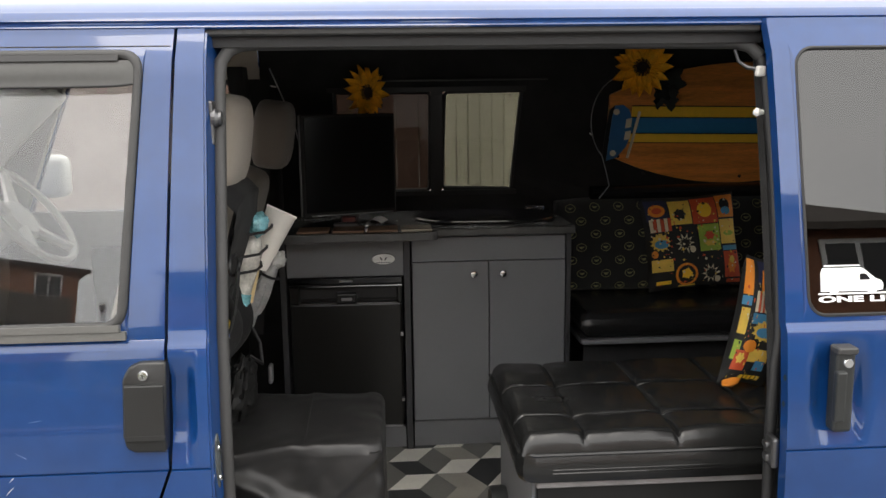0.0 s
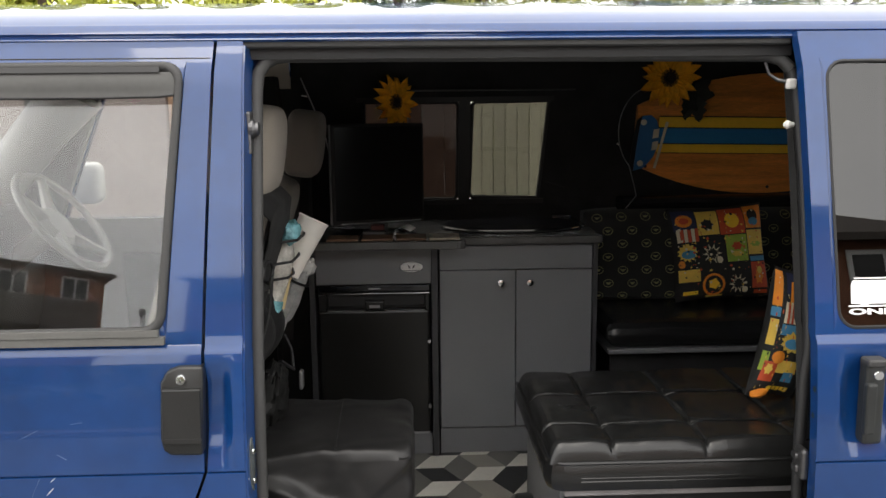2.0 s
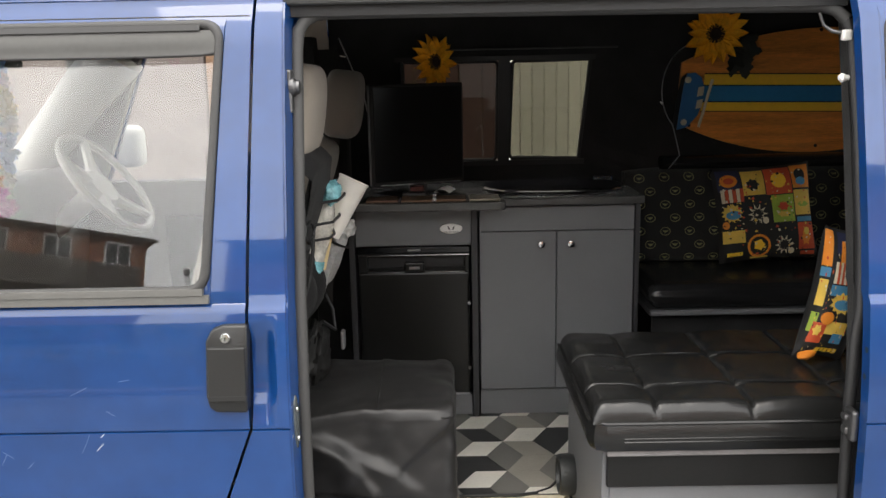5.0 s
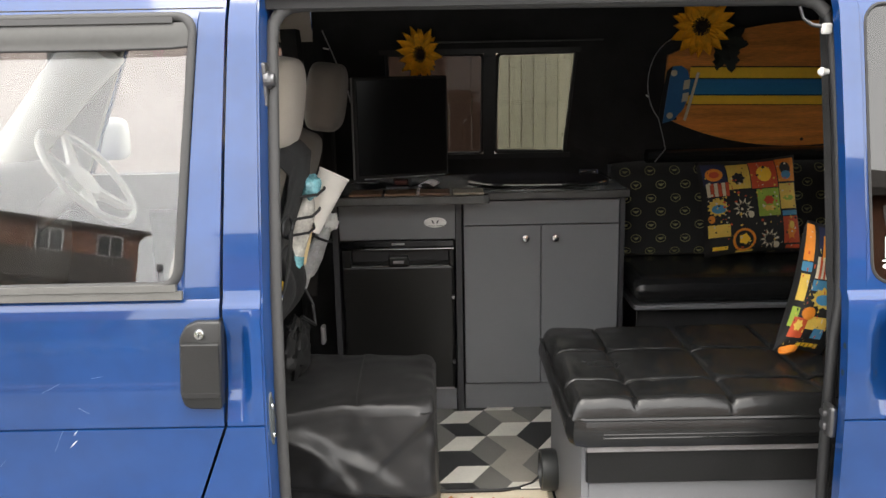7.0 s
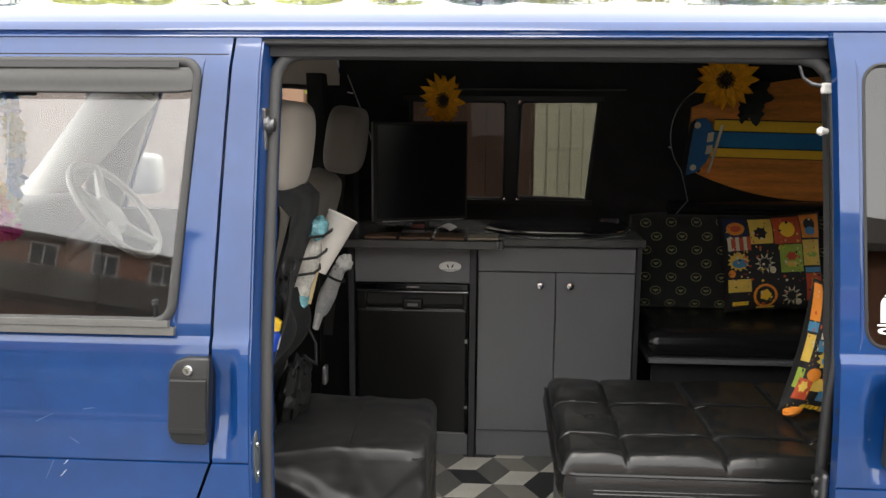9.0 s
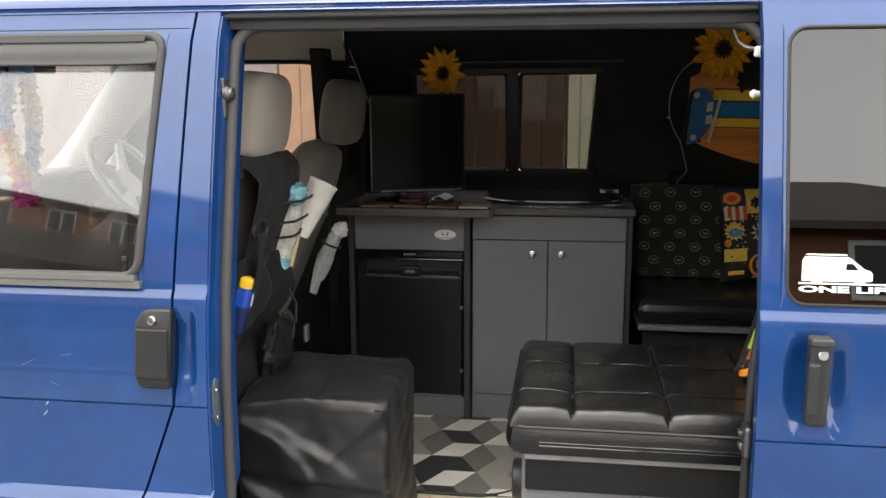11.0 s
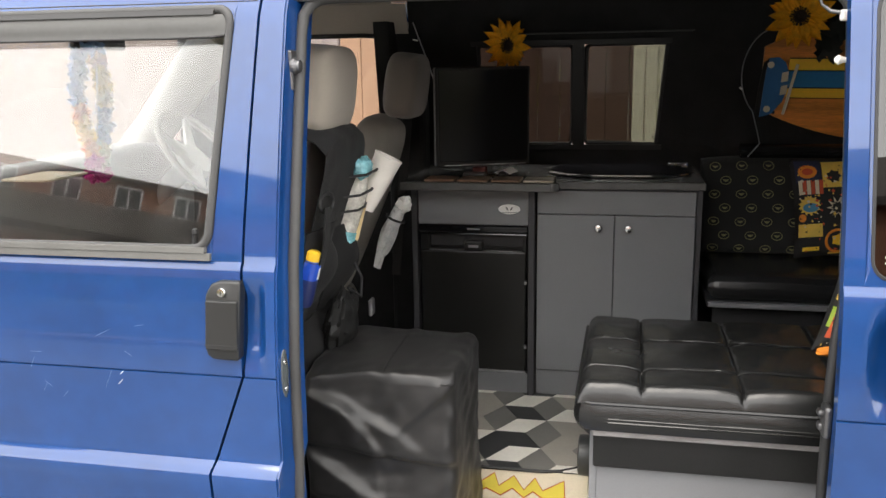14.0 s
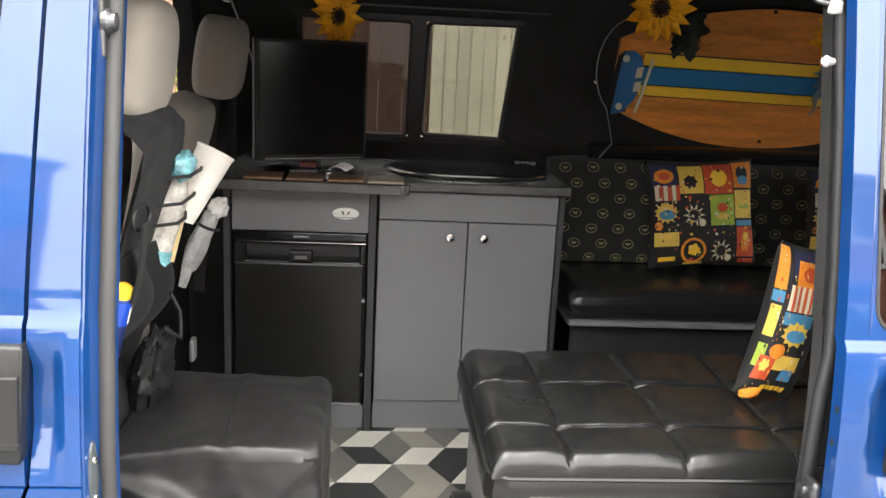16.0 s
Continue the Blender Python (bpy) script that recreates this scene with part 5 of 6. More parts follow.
tv = thing("television", "small black flat television turned off on the worktop", "television")
tm = pose(-0.396, 1.08, 1.262, 0, 0, 22) @ Matrix.Diagonal((0.955, 1, 1, 1))
part("casing", box(0, 0.335, 0.0, 0.034, 0.0, 0.325, 0.006, 2, tm), M_BLACKBOARD, tv)
part("screen", box(0.012, 0.326, -0.0025, 0.002, 0.016, 0.315, 0.001, 1, tm), M_SCREEN, tv, "dark screen")
part("side_edge", box(-0.004, 0.001, 0.004, 0.014, 0.004, 0.322, 0.001, 1, tm), M_DARKSTEEL, tv, "silver side edge")
part("stand_neck", box(0.14, 0.20, 0.008, 0.03, -0.024, 0.02, 0.004, 2, tm), M_PLASTIC, tv)
part("stand_base", lathe([(0.12, 0), (0.12, 0.003), (0.10, 0.006)], 32, pose(-0.26, 1.14, 1.2335) @ Matrix.Diagonal((1.1, 0.75, 1, 1))), M_GLOSSBLACK, tv, "", True)
part("lower_edge", box(0.03, 0.32, -0.003, 0.0, 0.003, 0.006, 0, 1, tm), M_STEEL, tv)
rem = thing("remote_control", "dark remote control lying on the worktop", "remote control")
part("case", box(-0.30, -0.225, 1.035, 1.075, 1.2335, 1.250, 0.006, 3), M_PLASTIC, rem)
part("button_panel", box(-0.222, -0.185, 1.045, 1.085, 1.2335, 1.246, 0.004, 2), M_CHROME, rem, "silver cap")

card = tagged(finish("white_card", grid(lambda u, v: (-0.205 + 0.055 * u + 0.02 * v, 1.075 + 0.06 * v, 1.2415 + 0.012 * math.sin(math.pi * u) + 0.004 * v), 8, 6, (0, 0, 0.0012)), M_WHITE, None, "", True), "small curled white card lying beside the remote control", "card")
tagged(finish("matchbox", box(-0.275, -0.232, 1.085, 1.125, 1.2345, 1.262, 0.003, 2), M_MATCHBOX), "small dark red box under the television", "box")

# ---- sofa along the far wall ----
sofa = thing("side_sofa", "black leatherette bench sofa along the van's wall", "sofa")


SEAT_ROLL = ((1.345, 0.935), (1.30, 0.952), (1.18, 0.957), (1.06, 0.957), (1.015, 0.954), (0.994, 0.945), (0.982, 0.930), (0.977, 0.910), (0.979, 0.890), (0.988, 0.874), (1.005, 0.868), (1.30, 0.868))


def seat_fn(u, v):
    """The seat cushion: over the top, round the front and back under, drawn in at its ends and at the seams."""
    k = v * (len(SEAT_ROLL) - 1)
    i = min(int(k), len(SEAT_ROLL) - 2)
    y, z = (SEAT_ROLL[i][n] + (SEAT_ROLL[i + 1][n] - SEAT_ROLL[i][n]) * (k - i) for n in (0, 1))
    x = 0.480 + 1.14 * u
    end = 1 - 0.55 * (1 - min(1.0, min(x - 0.480, 1.62 - x) / 0.03)) ** 2.5
    seam = 0.006 * math.exp(-(min(abs(x - q) for q in (0.80, 1.13, 1.46)) / 0.007) ** 2)
    puff = 0.003 * noise.noise(Vector((x * 8, y * 8, 0.7)))
    shrink = end - seam * 4
    return (x, 1.16 + (y - 1.16) * (1 - (1 - shrink) * 0.10), 0.912 + (z - 0.912) * shrink + puff * (1 if z > 0.93 else 0.4))


roll = grid(seat_fn, 150, 44)
for row in (0.480, 1.62):
    bmesh.ops.contextual_create(roll, geom=[e for e in roll.edges if e.is_boundary and all(abs(q.co.x - row) < 1e-4 for q in e.verts)])
part("seat_cushion", roll, M_LEATHER, sofa, "", True)
part("front_trim", box(0.478, 1.62, 0.978, 0.996, 0.848, 0.864, 0.003, 1), M_MELAMINE, sofa, "grey edge under the seat")
part("seat_board", box(0.478, 1.62, 0.996, 1.44, 0.848, 0.866), M_MELEDGE, sofa)
# black sheet stands for the shaded open space under the seat
part("base_front", box(0.50, 1.62, 1.035, 1.05, FLOOR, 0.848), M_CARPET, sofa)


def back_fn(x0, x1):
    def fn(u, v):
        k = max(0, (1 - (2 * u - 1) ** 6) * (1 - (2 * v - 1) ** 6)) ** 0.6
        return (x0 + (x1 - x0) * u, 1.345 + 0.05 * v - 0.056 * k + 0.010 * noise.noise(Vector((x0 * 7 + u * 3, v * 3, 1.0))) * k, 0.945 + 0.325 * v - 0.012 * abs(2 * u - 1) ** 3 * v)
    return fn


BACKS = ((0.475, 0.985), (0.990, 1.48), (1.485, 1.80))
for xa, xb in BACKS:
    fn = back_fn(xa, xb)
    bc = part("back_cushion", grid(fn, 30, 20, (0, 0.06, 0)), M_BATFAB, sofa, "black cotton printed with faded yellow ovals", True)
    ob_ = bmesh.new()
    nrow = 7
    for r_ in range(nrow):
        cols = int((xb - xa) / 0.075)
        for c_ in range(cols):
            u, v = (c_ + 0.5 + (0.4 if r_ % 2 else 0)) / cols, (r_ + 0.5) / nrow
            if not (0.04 < u < 0.96):
                continue
            u0, v0 = u, v
            ringp = []
            for j in range(12):
                a = j * math.tau / 12
                p = Vector(fn(min(1, max(0, u0 + 0.017 / (xb - xa) * math.cos(a))), min(1, max(0, v0 + 0.0135 / 0.325 * math.sin(a)))))
                ringp.append(p + Vector((0, -0.0015, 0)))
            tube(ringp, 0.0014, 4, True, bm=ob_)
            p = Vector(fn(u0, v0)) + Vector((0, -0.0022, 0))
            vs = [ob_.verts.new(p + Vector((dx, 0, dz))) for dx, dz in ((-0.011, 0.004), (-0.005, -0.003), (0, -0.006), (0.005, -0.003), (0.011, 0.004), (0.003, 0.003), (-0.003, 0.003))]
            ob_.faces.new(vs)
    part("oval_print", ob_, M_YELLOWLINE, bc, "faded yellow oval print")["kind"] = "stuff"
part("top_roll", grid(lambda u, v: (0.60 + 1.2 * u, 1.395 - 0.035 * math.cos(v * math.pi * 2) * (1 - 0.2 * math.exp(-((u * 1.2 % 0.33 - 0.16) / 0.01) ** 2)), 1.292 + 0.024 * math.sin(v * math.pi * 2)), 60, 14), M_LEATHER, sofa, "black leatherette top roll", True)

# ---- tufted bench in the doorway ----
bench = thing("bench_bed", "black tufted leatherette bench on a grey box", "bench")
BX0, BX1, BY0, BY1 = 0.135, 1.62, 0.020, 0.555


def tuft_fn(u, v):
    x, y = BX0 + (BX1 - BX0) * u, BY0 + (BY1 - BY0) * v
    sx, sy = abs(math.sin(math.pi * (x - 0.268) / 0.2)), abs(math.sin(math.pi * (y - 0.152) / 0.2))
    nx, ny = (x - 0.268) / 0.2, (y - 0.152) / 0.2
    seam = (0.55 * min(1, sx * 9) ** 0.6 * min(1, sy * 9) ** 0.6 + 0.45 * (sx * sy) ** 0.5)
    dx, dy = nx - round(nx), ny - round(ny)
    btn = math.exp(-((dx * 0.2) ** 2 + (dy * 0.2) ** 2) / 0.0003)
    inside = 0.03 < y < 0.54
    rim = 1.0
    for e, r_ in ((x - BX0, 0.028), (BX1 - x, 0.022), (y - BY0, 0.030), (BY1 - y, 0.028)):
        rim *= math.sqrt(max(0.0, 1 - (1 - min(1, e / r_)) ** 2))
    wr = 0.003 * noise.noise(Vector((x * 9, y * 13, 0.3))) + 0.0015 * noise.noise(Vector((x * 30, y * 24, 1.3)))
    return (x, y, 0.898 + 0.026 * rim + 0.018 * seam * rim - (0.006 * btn if inside and y > 0.1 else 0.0) + wr * rim)


part("cushion", grid(tuft_fn, 371, 134, None), M_LEATHER, bench, "black tufted leatherette cushion", True)


def on_cushion(x, y, lift):
    p = Vector(tuft_fn((x - BX0) / (BX1 - BX0), (y - BY0) / (BY1 - BY0)))
    return p + Vector((0, 0, lift))


for k in range(7):
    part("stitched_seam", tube([on_cushion(0.268 + 0.2 * k - 0.0035, 0.045 + 0.49 * i / 60, 0.0022) for i in range(61)], 0.0017, 6), M_LEATHER, bench, "", True)
for k in range(2):
    part("stitched_seam", tube([on_cushion(0.160 + 1.43 * i / 170, 0.152 + 0.2 * k + 0.0035, 0.0022) for i in range(171)], 0.0017, 6), M_LEATHER, bench, "", True)


def wall_fn(path, z0, z1, bulge):
    def fn(u, v):
        k = u * (len(path) - 1)
        i = min(int(k), len(path) - 2)
        f = k - i
        x, y = path[i][0] + (path[i + 1][0] - path[i][0]) * f, path[i][1] + (path[i + 1][1] - path[i][1]) * f
        nx, ny = path[i][2] + (path[i + 1][2] - path[i][2]) * f, path[i][3] + (path[i + 1][3] - path[i][3]) * f
        b = bulge * math.sin(math.pi * v) + 0.0015 * noise.noise(Vector((x * 14, y * 14, v * 2)))
        return (x + nx * b, y + ny * b, z0 + (z1 - z0) * v)
    return fn


rim_path = [(0.135, 0.555, -1, 0), (0.135, 0.05, -1, 0), (0.145, 0.03, -0.7, -0.7), (0.165, 0.020, 0, -1), (1.62, 0.020, 0, -1)]
part("cushion_side", grid(wall_fn(rim_path, 0.838, 0.899, 0.008), 120, 8, None), M_LEATHER, bench, "", True)
part("piping", tube([(x + nx * 0.002, y + ny * 0.002, 0.8995) for x, y, nx, ny in rim_path], 0.004, 6), M_LEATHER, bench, "", True)
part("zip", tube([(0.20, 0.0132, 0.868), (1.6, 0.0132, 0.868)], 0.0026, 6), M_LEATHER, bench, "zip along the cushion's side")
part("zip", tube([(0.20, 0.0132, 0.860), (1.6, 0.0132, 0.860)], 0.0026, 6), M_LEATHER, bench)
part("button", lathe([(0.006, 0), (0.007, 0.002), (0.004, 0.005)], 12, pose(0.268, 0.152, 0.919)), M_LEATHER, bench, "", True)
tuft_button = bpy.data.objects[bench.children[-1].name].data
for kx in range(7):
    for ky in range(2):
        if kx or ky:
            b = new("button", tuft_button)
            b.parent = bench
            b.location = (0.2 * kx, 0.2 * ky, 0)
part("board_lip", box(0.168, 1.62, 0.028, 0.10, 0.822, 0.836, 0.002, 1), M_LIP, bench, "worn grey board edge")
part("front_board", box(0.170, 1.62, 0.036, 0.052, 0.748, 0.822, 0.003, 1), M_BLACKBOARD, bench, "black board along the front")
part("box_front", box(0.178, 1.62, 0.050, 0.066, FLOOR, 0.760, 0.001, 1), M_MELAMINE, bench, "grey box front")
part("box_side", box(0.162, 0.178, 0.054, 0.555, FLOOR, 0.836, 0.001, 1), M_MELAMINE, bench, "grey box side")
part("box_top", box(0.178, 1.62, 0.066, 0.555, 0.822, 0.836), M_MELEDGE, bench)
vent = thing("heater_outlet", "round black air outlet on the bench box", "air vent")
vm = pose(0.162, 0.445, 0.578, 0, -90, 0)
part("collar", lathe([(0.052, 0), (0.055, 0.010), (0.053, 0.040), (0.046, 0.043), (0.043, 0.022)], 24, vm), M_PLASTIC, vent, "", True)
part("grille", box(-0.03, 0.03, -0.003, 0.003, 0.012, 0.016, 0, 1, vm), M_BLACKRUB, vent)

# ---- covered box in the step well ----
pouf = thing("covered_toilet_box", "black nylon cover over a boxy portable unit", "covered box")


# crease lines on the front: start, end, depth, width on the soft side
FOLDS = (((-0.522, 0.868), (-0.285, 0.752), 0.024, 0.060, 0.014), ((-0.415, 0.826), (-0.332, 0.720), 0.014, 0.040, 0.010), ((-0.160, 0.872), (-0.275, 0.770), 0.010, 0.035, 0.009), ((-0.150, 0.694), (-0.515, 0.735), 0.020, 0.070, 0.010),
         ((-0.515, 0.690), (-0.300, 0.560), 0.022, 0.060, 0.014), ((-0.150, 0.600), (-0.480, 0.590), 0.014, 0.050, 0.012), ((-0.334, 0.640), (-0.330, 0.480), 0.008, 0.040, 0.009))
PER = rrect(-0.522, -0.143, 0.112, 0.468, 0.028, 5)
PER = PER + PER[:1]
PER_LEN = np.cumsum([0.0] + [math.dist(a, b) for a, b in zip(PER, PER[1:])])


def around(u):
    s = u * PER_LEN[-1]
    return float(np.interp(s, PER_LEN, [p[0] for p in PER])), float(np.interp(s, PER_LEN, [p[1] for p in PER]))


def cover_fn(u, v):
    """A creased fabric box: round its sides by u, up by v, closing over the top."""
    px, py = around(u)
    cx, cy = -0.332, 0.290
    if v < 0.68:
        t = v / 0.68
        z = 0.374 + 0.504 * t
        k = 1.0 - 0.025 * t + 0.02 * math.sin(6 * t + 1.0) * (1 - t)
        x, y = cx + (px - cx) * k, cy + (py - cy) * k
        d = Vector((x - cx, y - cy, 0)).normalized()
        wr = 0.008 * noise.noise(Vector((x * 9, y * 9, z * 7))) + 0.005 * noise.noise(Vector((x * 16 + z * 9, y * 16, z * 26 - x * 12)))
        x, y = x + d.x * wr, y + d.y * wr
        if py < 0.16:
            for (xa, za), (xb, zb), deep, soft_side, crisp in FOLDS:
                f = max(0.0, min(1.0, ((x - xa) * (xb - xa) + (z - za) * (zb - za)) / ((xb - xa) ** 2 + (zb - za) ** 2)))
                side = ((x - xa) * (zb - za) - (z - za) * (xb - xa)) / math.hypot(xb - xa, zb - za)
                past = math.hypot(x - xa - f * (xb - xa), z - za - f * (zb - za)) if f in (0.0, 1.0) else abs(side)
                y -= 1.05 * deep * math.exp(-(past / (crisp + (soft_side - crisp) * 0.5 * (1 + math.tanh(side / 0.012)))) ** 1.5) * (0.35 + 0.65 * math.sin(math.pi * min(0.85, 0.12 + f)))
        z -= 0.035 * t ** 3 * math.exp(-math.hypot(px + 0.522, py - 0.112) / 0.07)
        return (x, y, z)
    t = (v - 0.68) / 0.32
    k = 0.975 * (1 - t)
    x, y = cx + (px - cx) * k, cy + (py - cy) * k
    droop = 0.035 * math.exp(-math.hypot(x + 0.522, y - 0.112) / 0.07) + 0.012 * math.exp(-math.hypot(x + 0.15, y - 0.12) / 0.03)
    return (x, y, 0.878 + 0.020 * (1 - math.exp(-t * 55)) + 0.008 * (1 - math.exp(-t * 5)) + 0.008 * noise.noise(Vector((x * 8, y * 8, 2))) + 0.006 * noise.noise(Vector((x * 30, y * 22, 5))) * math.exp(-t * 4) - droop)


pb = grid(cover_fn, 420, 190)
bmesh.ops.remove_doubles(pb, verts=pb.verts, dist=1e-4)
cover = part("cover", pb, M_NYLON, pouf, "creased black nylon cover", True)
part("seam", tube([(-0.325, 0.445, 0.903), (-0.323, 0.37, 0.9085), (-0.321, 0.26, 0.9085), (-0.319, 0.17, 0.905), (-0.318, 0.132, 0.897), (-0.317, 0.122, 0.878)], 0.0022, 6), M_NYLON, pouf, "", True)


# ---- soft things and wall decoration ----
def pillow(name, label, m, w, h, d, base, slump=0.0):
    """A stuffed cushion, front towards -y in its own frame; returns it and a function to lay prints on its front."""
    p = thing(name, label, "cushion")

    def surf(u, v, side):
        x, z = 2 * u - 1, 2 * v - 1
        k = max(0.0, (1 - abs(x) ** 3.2) * (1 - abs(z) ** 3.2)) ** 0.55
        ear = 1 - 0.05 * (1 - abs(x) ** 2) * abs(z) ** 3 - 0.0
        ear2 = 1 - 0.06 * (1 - abs(z) ** 2) * abs(x) ** 3
        wr = 0.004 * noise.noise(Vector((x * 3, z * 3, side * 2.0 + w * 10)))
        foot = ((1 - z) / 2) ** 2.2
        return m @ Vector((w / 2 * x * ear2 * (1 + 5 * slump * foot) - slump * (0.9 * foot - 0.25 * math.sin(math.pi * (z + 1) / 2)), side * (d / 2 * k + wr * k), h / 2 * z * ear))
    bm = grid(lambda u, v: surf(u, v, -1), 24, 24)
    grid(lambda u, v: surf(u, v, 1), 24, 24, bm=bm)
    bmesh.ops.remove_doubles(bm, verts=bm.verts, dist=1e-4)
    part("cover", bm, base, p, "", True)

    out = (m.to_3x3() @ Vector((0, -1, 0))).normalized()

    def front(u, v, lift=0.0015):
        return surf(u, v, -1) + out * lift
    return p, front


def patch(p, front, name, u0, u1, v0, v1, material, lift=0.0015, n=6):
    return part(name, grid(lambda a, b: front(u0 + (u1 - u0) * a, v0 + (v1 - v0) * b, lift), n, n), material, p, "", True)


def blob(p, front, name, u, v, ru, rv, material, lift=0.003, n=18, star=0.0):
    bm = bmesh.new()
    c = bm.verts.new(front(u, v, lift))
    ringv = []
    for k in range(n):
        a = k * math.tau / n
        s = 1 - (star if k % 2 else 0)
        ringv.append(bm.verts.new(front(min(0.985, max(0.015, u + ru * s * math.cos(a))), min(0.985, max(0.015, v + rv * s * math.sin(a))), lift)))
    for k in range(n):
        bm.faces.new((c, ringv[k], ringv[(k + 1) % n]))
    return part(name, bm, material, p, "", True)


def specks(p, f, count=46):
    """Scattered small print marks in three colours."""
    r = random.Random(31)
    for mt in (M_BLACKCL, M_CREAMCL, M_REDCL, M_YELCL):
        bm = bmesh.new()
        for _ in range(count):
            u, v, s, a0 = r.uniform(0.05, 0.93), r.uniform(0.05, 0.93), r.uniform(0.006, 0.02), r.uniform(0, 6.28)
            n = r.choice((3, 4, 5))
            bm.faces.new([bm.verts.new(f(u + s * r.uniform(0.5, 1.2) * math.cos(a0 + k * math.tau / n), v + s * r.uniform(0.5, 1.2) * math.sin(a0 + k * math.tau / n), 0.006)) for k in range(n)])
        part("speckle", bm, mt, p)["kind"] = "stuff"


def comic_cushion(name, label, m, w=0.335, h=0.31, d=0.10):
    p, f = pillow(name, label, m, w, h, d, M_BLACKCL)
    # a patchwork of printed squares
    patch(p, f, "printed_square", 0.03, 0.26, 0.74, 0.97, M_NAVYCL)
    patch(p, f, "printed_square", 0.27, 0.49, 0.68, 0.95, M_YELCL)
    patch(p, f, "printed_square", 0.50, 0.76, 0.67, 0.96, M_REDCL)
    patch(p, f, "printed_square", 0.77, 0.97, 0.72, 0.97, M_ORANGE)
    patch(p, f, "printed_square", 0.54, 0.76, 0.38, 0.66, M_GREENCL)
    patch(p, f, "printed_square", 0.77, 0.96, 0.44, 0.70, M_YELCL)
    patch(p, f, "printed_square", 0.03, 0.25, 0.20, 0.33, M_YELCL)
    patch(p, f, "printed_square", 0.78, 0.96, 0.08, 0.36, M_REDCL)
    patch(p, f, "printed_square", 0.78, 0.96, 0.37, 0.42, M_BLUECL)
    for k in range(3):
        patch(p, f, "printed_stripe", 0.05 + 0.075 * k, 0.085 + 0.075 * k, 0.62, 0.76, M_CREAMCL, 0.002)
        patch(p, f, "printed_stripe", 0.088 + 0.075 * k, 0.122 + 0.075 * k, 0.62, 0.76, M_REDCL, 0.002)
    blob(p, f, "printed_shape", 0.14, 0.85, 0.085, 0.07, M_ORANGE)
    blob(p, f, "printed_shape", 0.14, 0.85, 0.05, 0.035, M_REDCL, 0.004)
    blob(p, f, "printed_shape", 0.37, 0.79, 0.07, 0.07, M_BLACKCL, 0.003, 14, 0.25)
    blob(p, f, "printed_disc", 0.63, 0.82, 0.075, 0.085, M_YELLOW)
    blob(p, f, "printed_shape", 0.86, 0.86, 0.06, 0.07, M_BLACKCL)
    blob(p, f, "printed_shape", 0.86, 0.79, 0.055, 0.045, M_BLUECL, 0.004)
    blob(p, f, "printed_burst", 0.14, 0.51, 0.11, 0.10, M_YELCL, 0.003, 26, 0.25)
    blob(p, f, "printed_shape", 0.15, 0.49, 0.075, 0.045, M_BLUECL, 0.004)
    blob(p, f, "printed_shape", 0.07, 0.39, 0.035, 0.04, M_ORANGE)
    for u, v in ((0.39, 0.48), (0.63, 0.14)):
        blob(p, f, "printed_web", u, v, 0.10, 0.11, M_CREAMCL, 0.003, 20, 0.55)
        blob(p, f, "printed_web", u, v, 0.06, 0.065, M_BLACKCL, 0.004, 20, 0.3)
        blob(p, f, "printed_shape", u + 0.07, v - 0.07, 0.03, 0.035, M_CREAMCL, 0.004)
    blob(p, f, "printed_shape", 0.65, 0.54, 0.06, 0.05, M_REDCL, 0.003, 12, 0.3)
    blob(p, f, "printed_shape", 0.65, 0.46, 0.07, 0.035, M_YELCL, 0.0035, 12, 0.3)
    blob(p, f, "printed_shape", 0.865, 0.55, 0.07, 0.03, M_GREENCL, 0.003, 12, 0.2)
    blob(p, f, "printed_disc", 0.38, 0.15, 0.115, 0.125, M_ORANGE)
    blob(p, f, "printed_disc", 0.38, 0.15, 0.09, 0.10, M_BLACKCL, 0.004)
    blob(p, f, "printed_shape", 0.38, 0.16, 0.06, 0.065, M_YELLOW, 0.005, 10, 0.25)
    blob(p, f, "printed_shape", 0.86, 0.2, 0.06, 0.09, M_ORANGE, 0.003, 12, 0.35)
    blob(p, f, "printed_shape", 0.87, 0.27, 0.03, 0.04, M_YELCL, 0.004)
    patch(p, f, "printed_bar", 0.07, 0.22, 0.06, 0.10, M_YELLOW, 0.002)
    patch(p, f, "printed_bar", 0.30, 0.47, 0.015, 0.035, M_YELCL, 0.002)
    patch(p, f, "printed_bar", 0.80, 0.95, 0.02, 0.06, M_REDCL, 0.002)
    specks(p, f)
    return p


comic_cushion("patchwork_cushion", "brightly printed comic patchwork cushion on the sofa", pose(0.915, 1.235, 1.132, -14, -4, 0), 0.335, 0.325)
comic_cushion("patchwork_cushion", "brightly printed comic patchwork cushion at the sofa's end", pose(1.42, 1.245, 1.118, -14, 1, -4))

# cushion standing on the bench
up, uf = pillow("printed_cushion", "brightly printed cushion slumped on end on the bench", pose(0.736, 0.285, 1.098, -6, 10.5, 6), 0.112, 0.31, 0.080, M_BLACKCL, 0.018)
uf_whole = uf
uf = lambda u, v, lift=0.0015: uf_whole(max(0.006, 0.78 * u - 0.015), v, lift)
patch(up, uf, "printed_band", 0.03, 0.19, 0.70, 0.97, M_ORANGE)
patch(up, uf, "printed_band", 0.03, 0.19, 0.62, 0.69, M_BLUECL)
patch(up, uf, "printed_band", 0.04, 0.18, 0.40, 0.60, M_YELCL)
patch(up, uf, "printed_band", 0.04, 0.16, 0.20, 0.35, M_GREENCL)
patch(up, uf, "printed_square", 0.28, 0.97, 0.80, 0.97, M_NAVYCL)
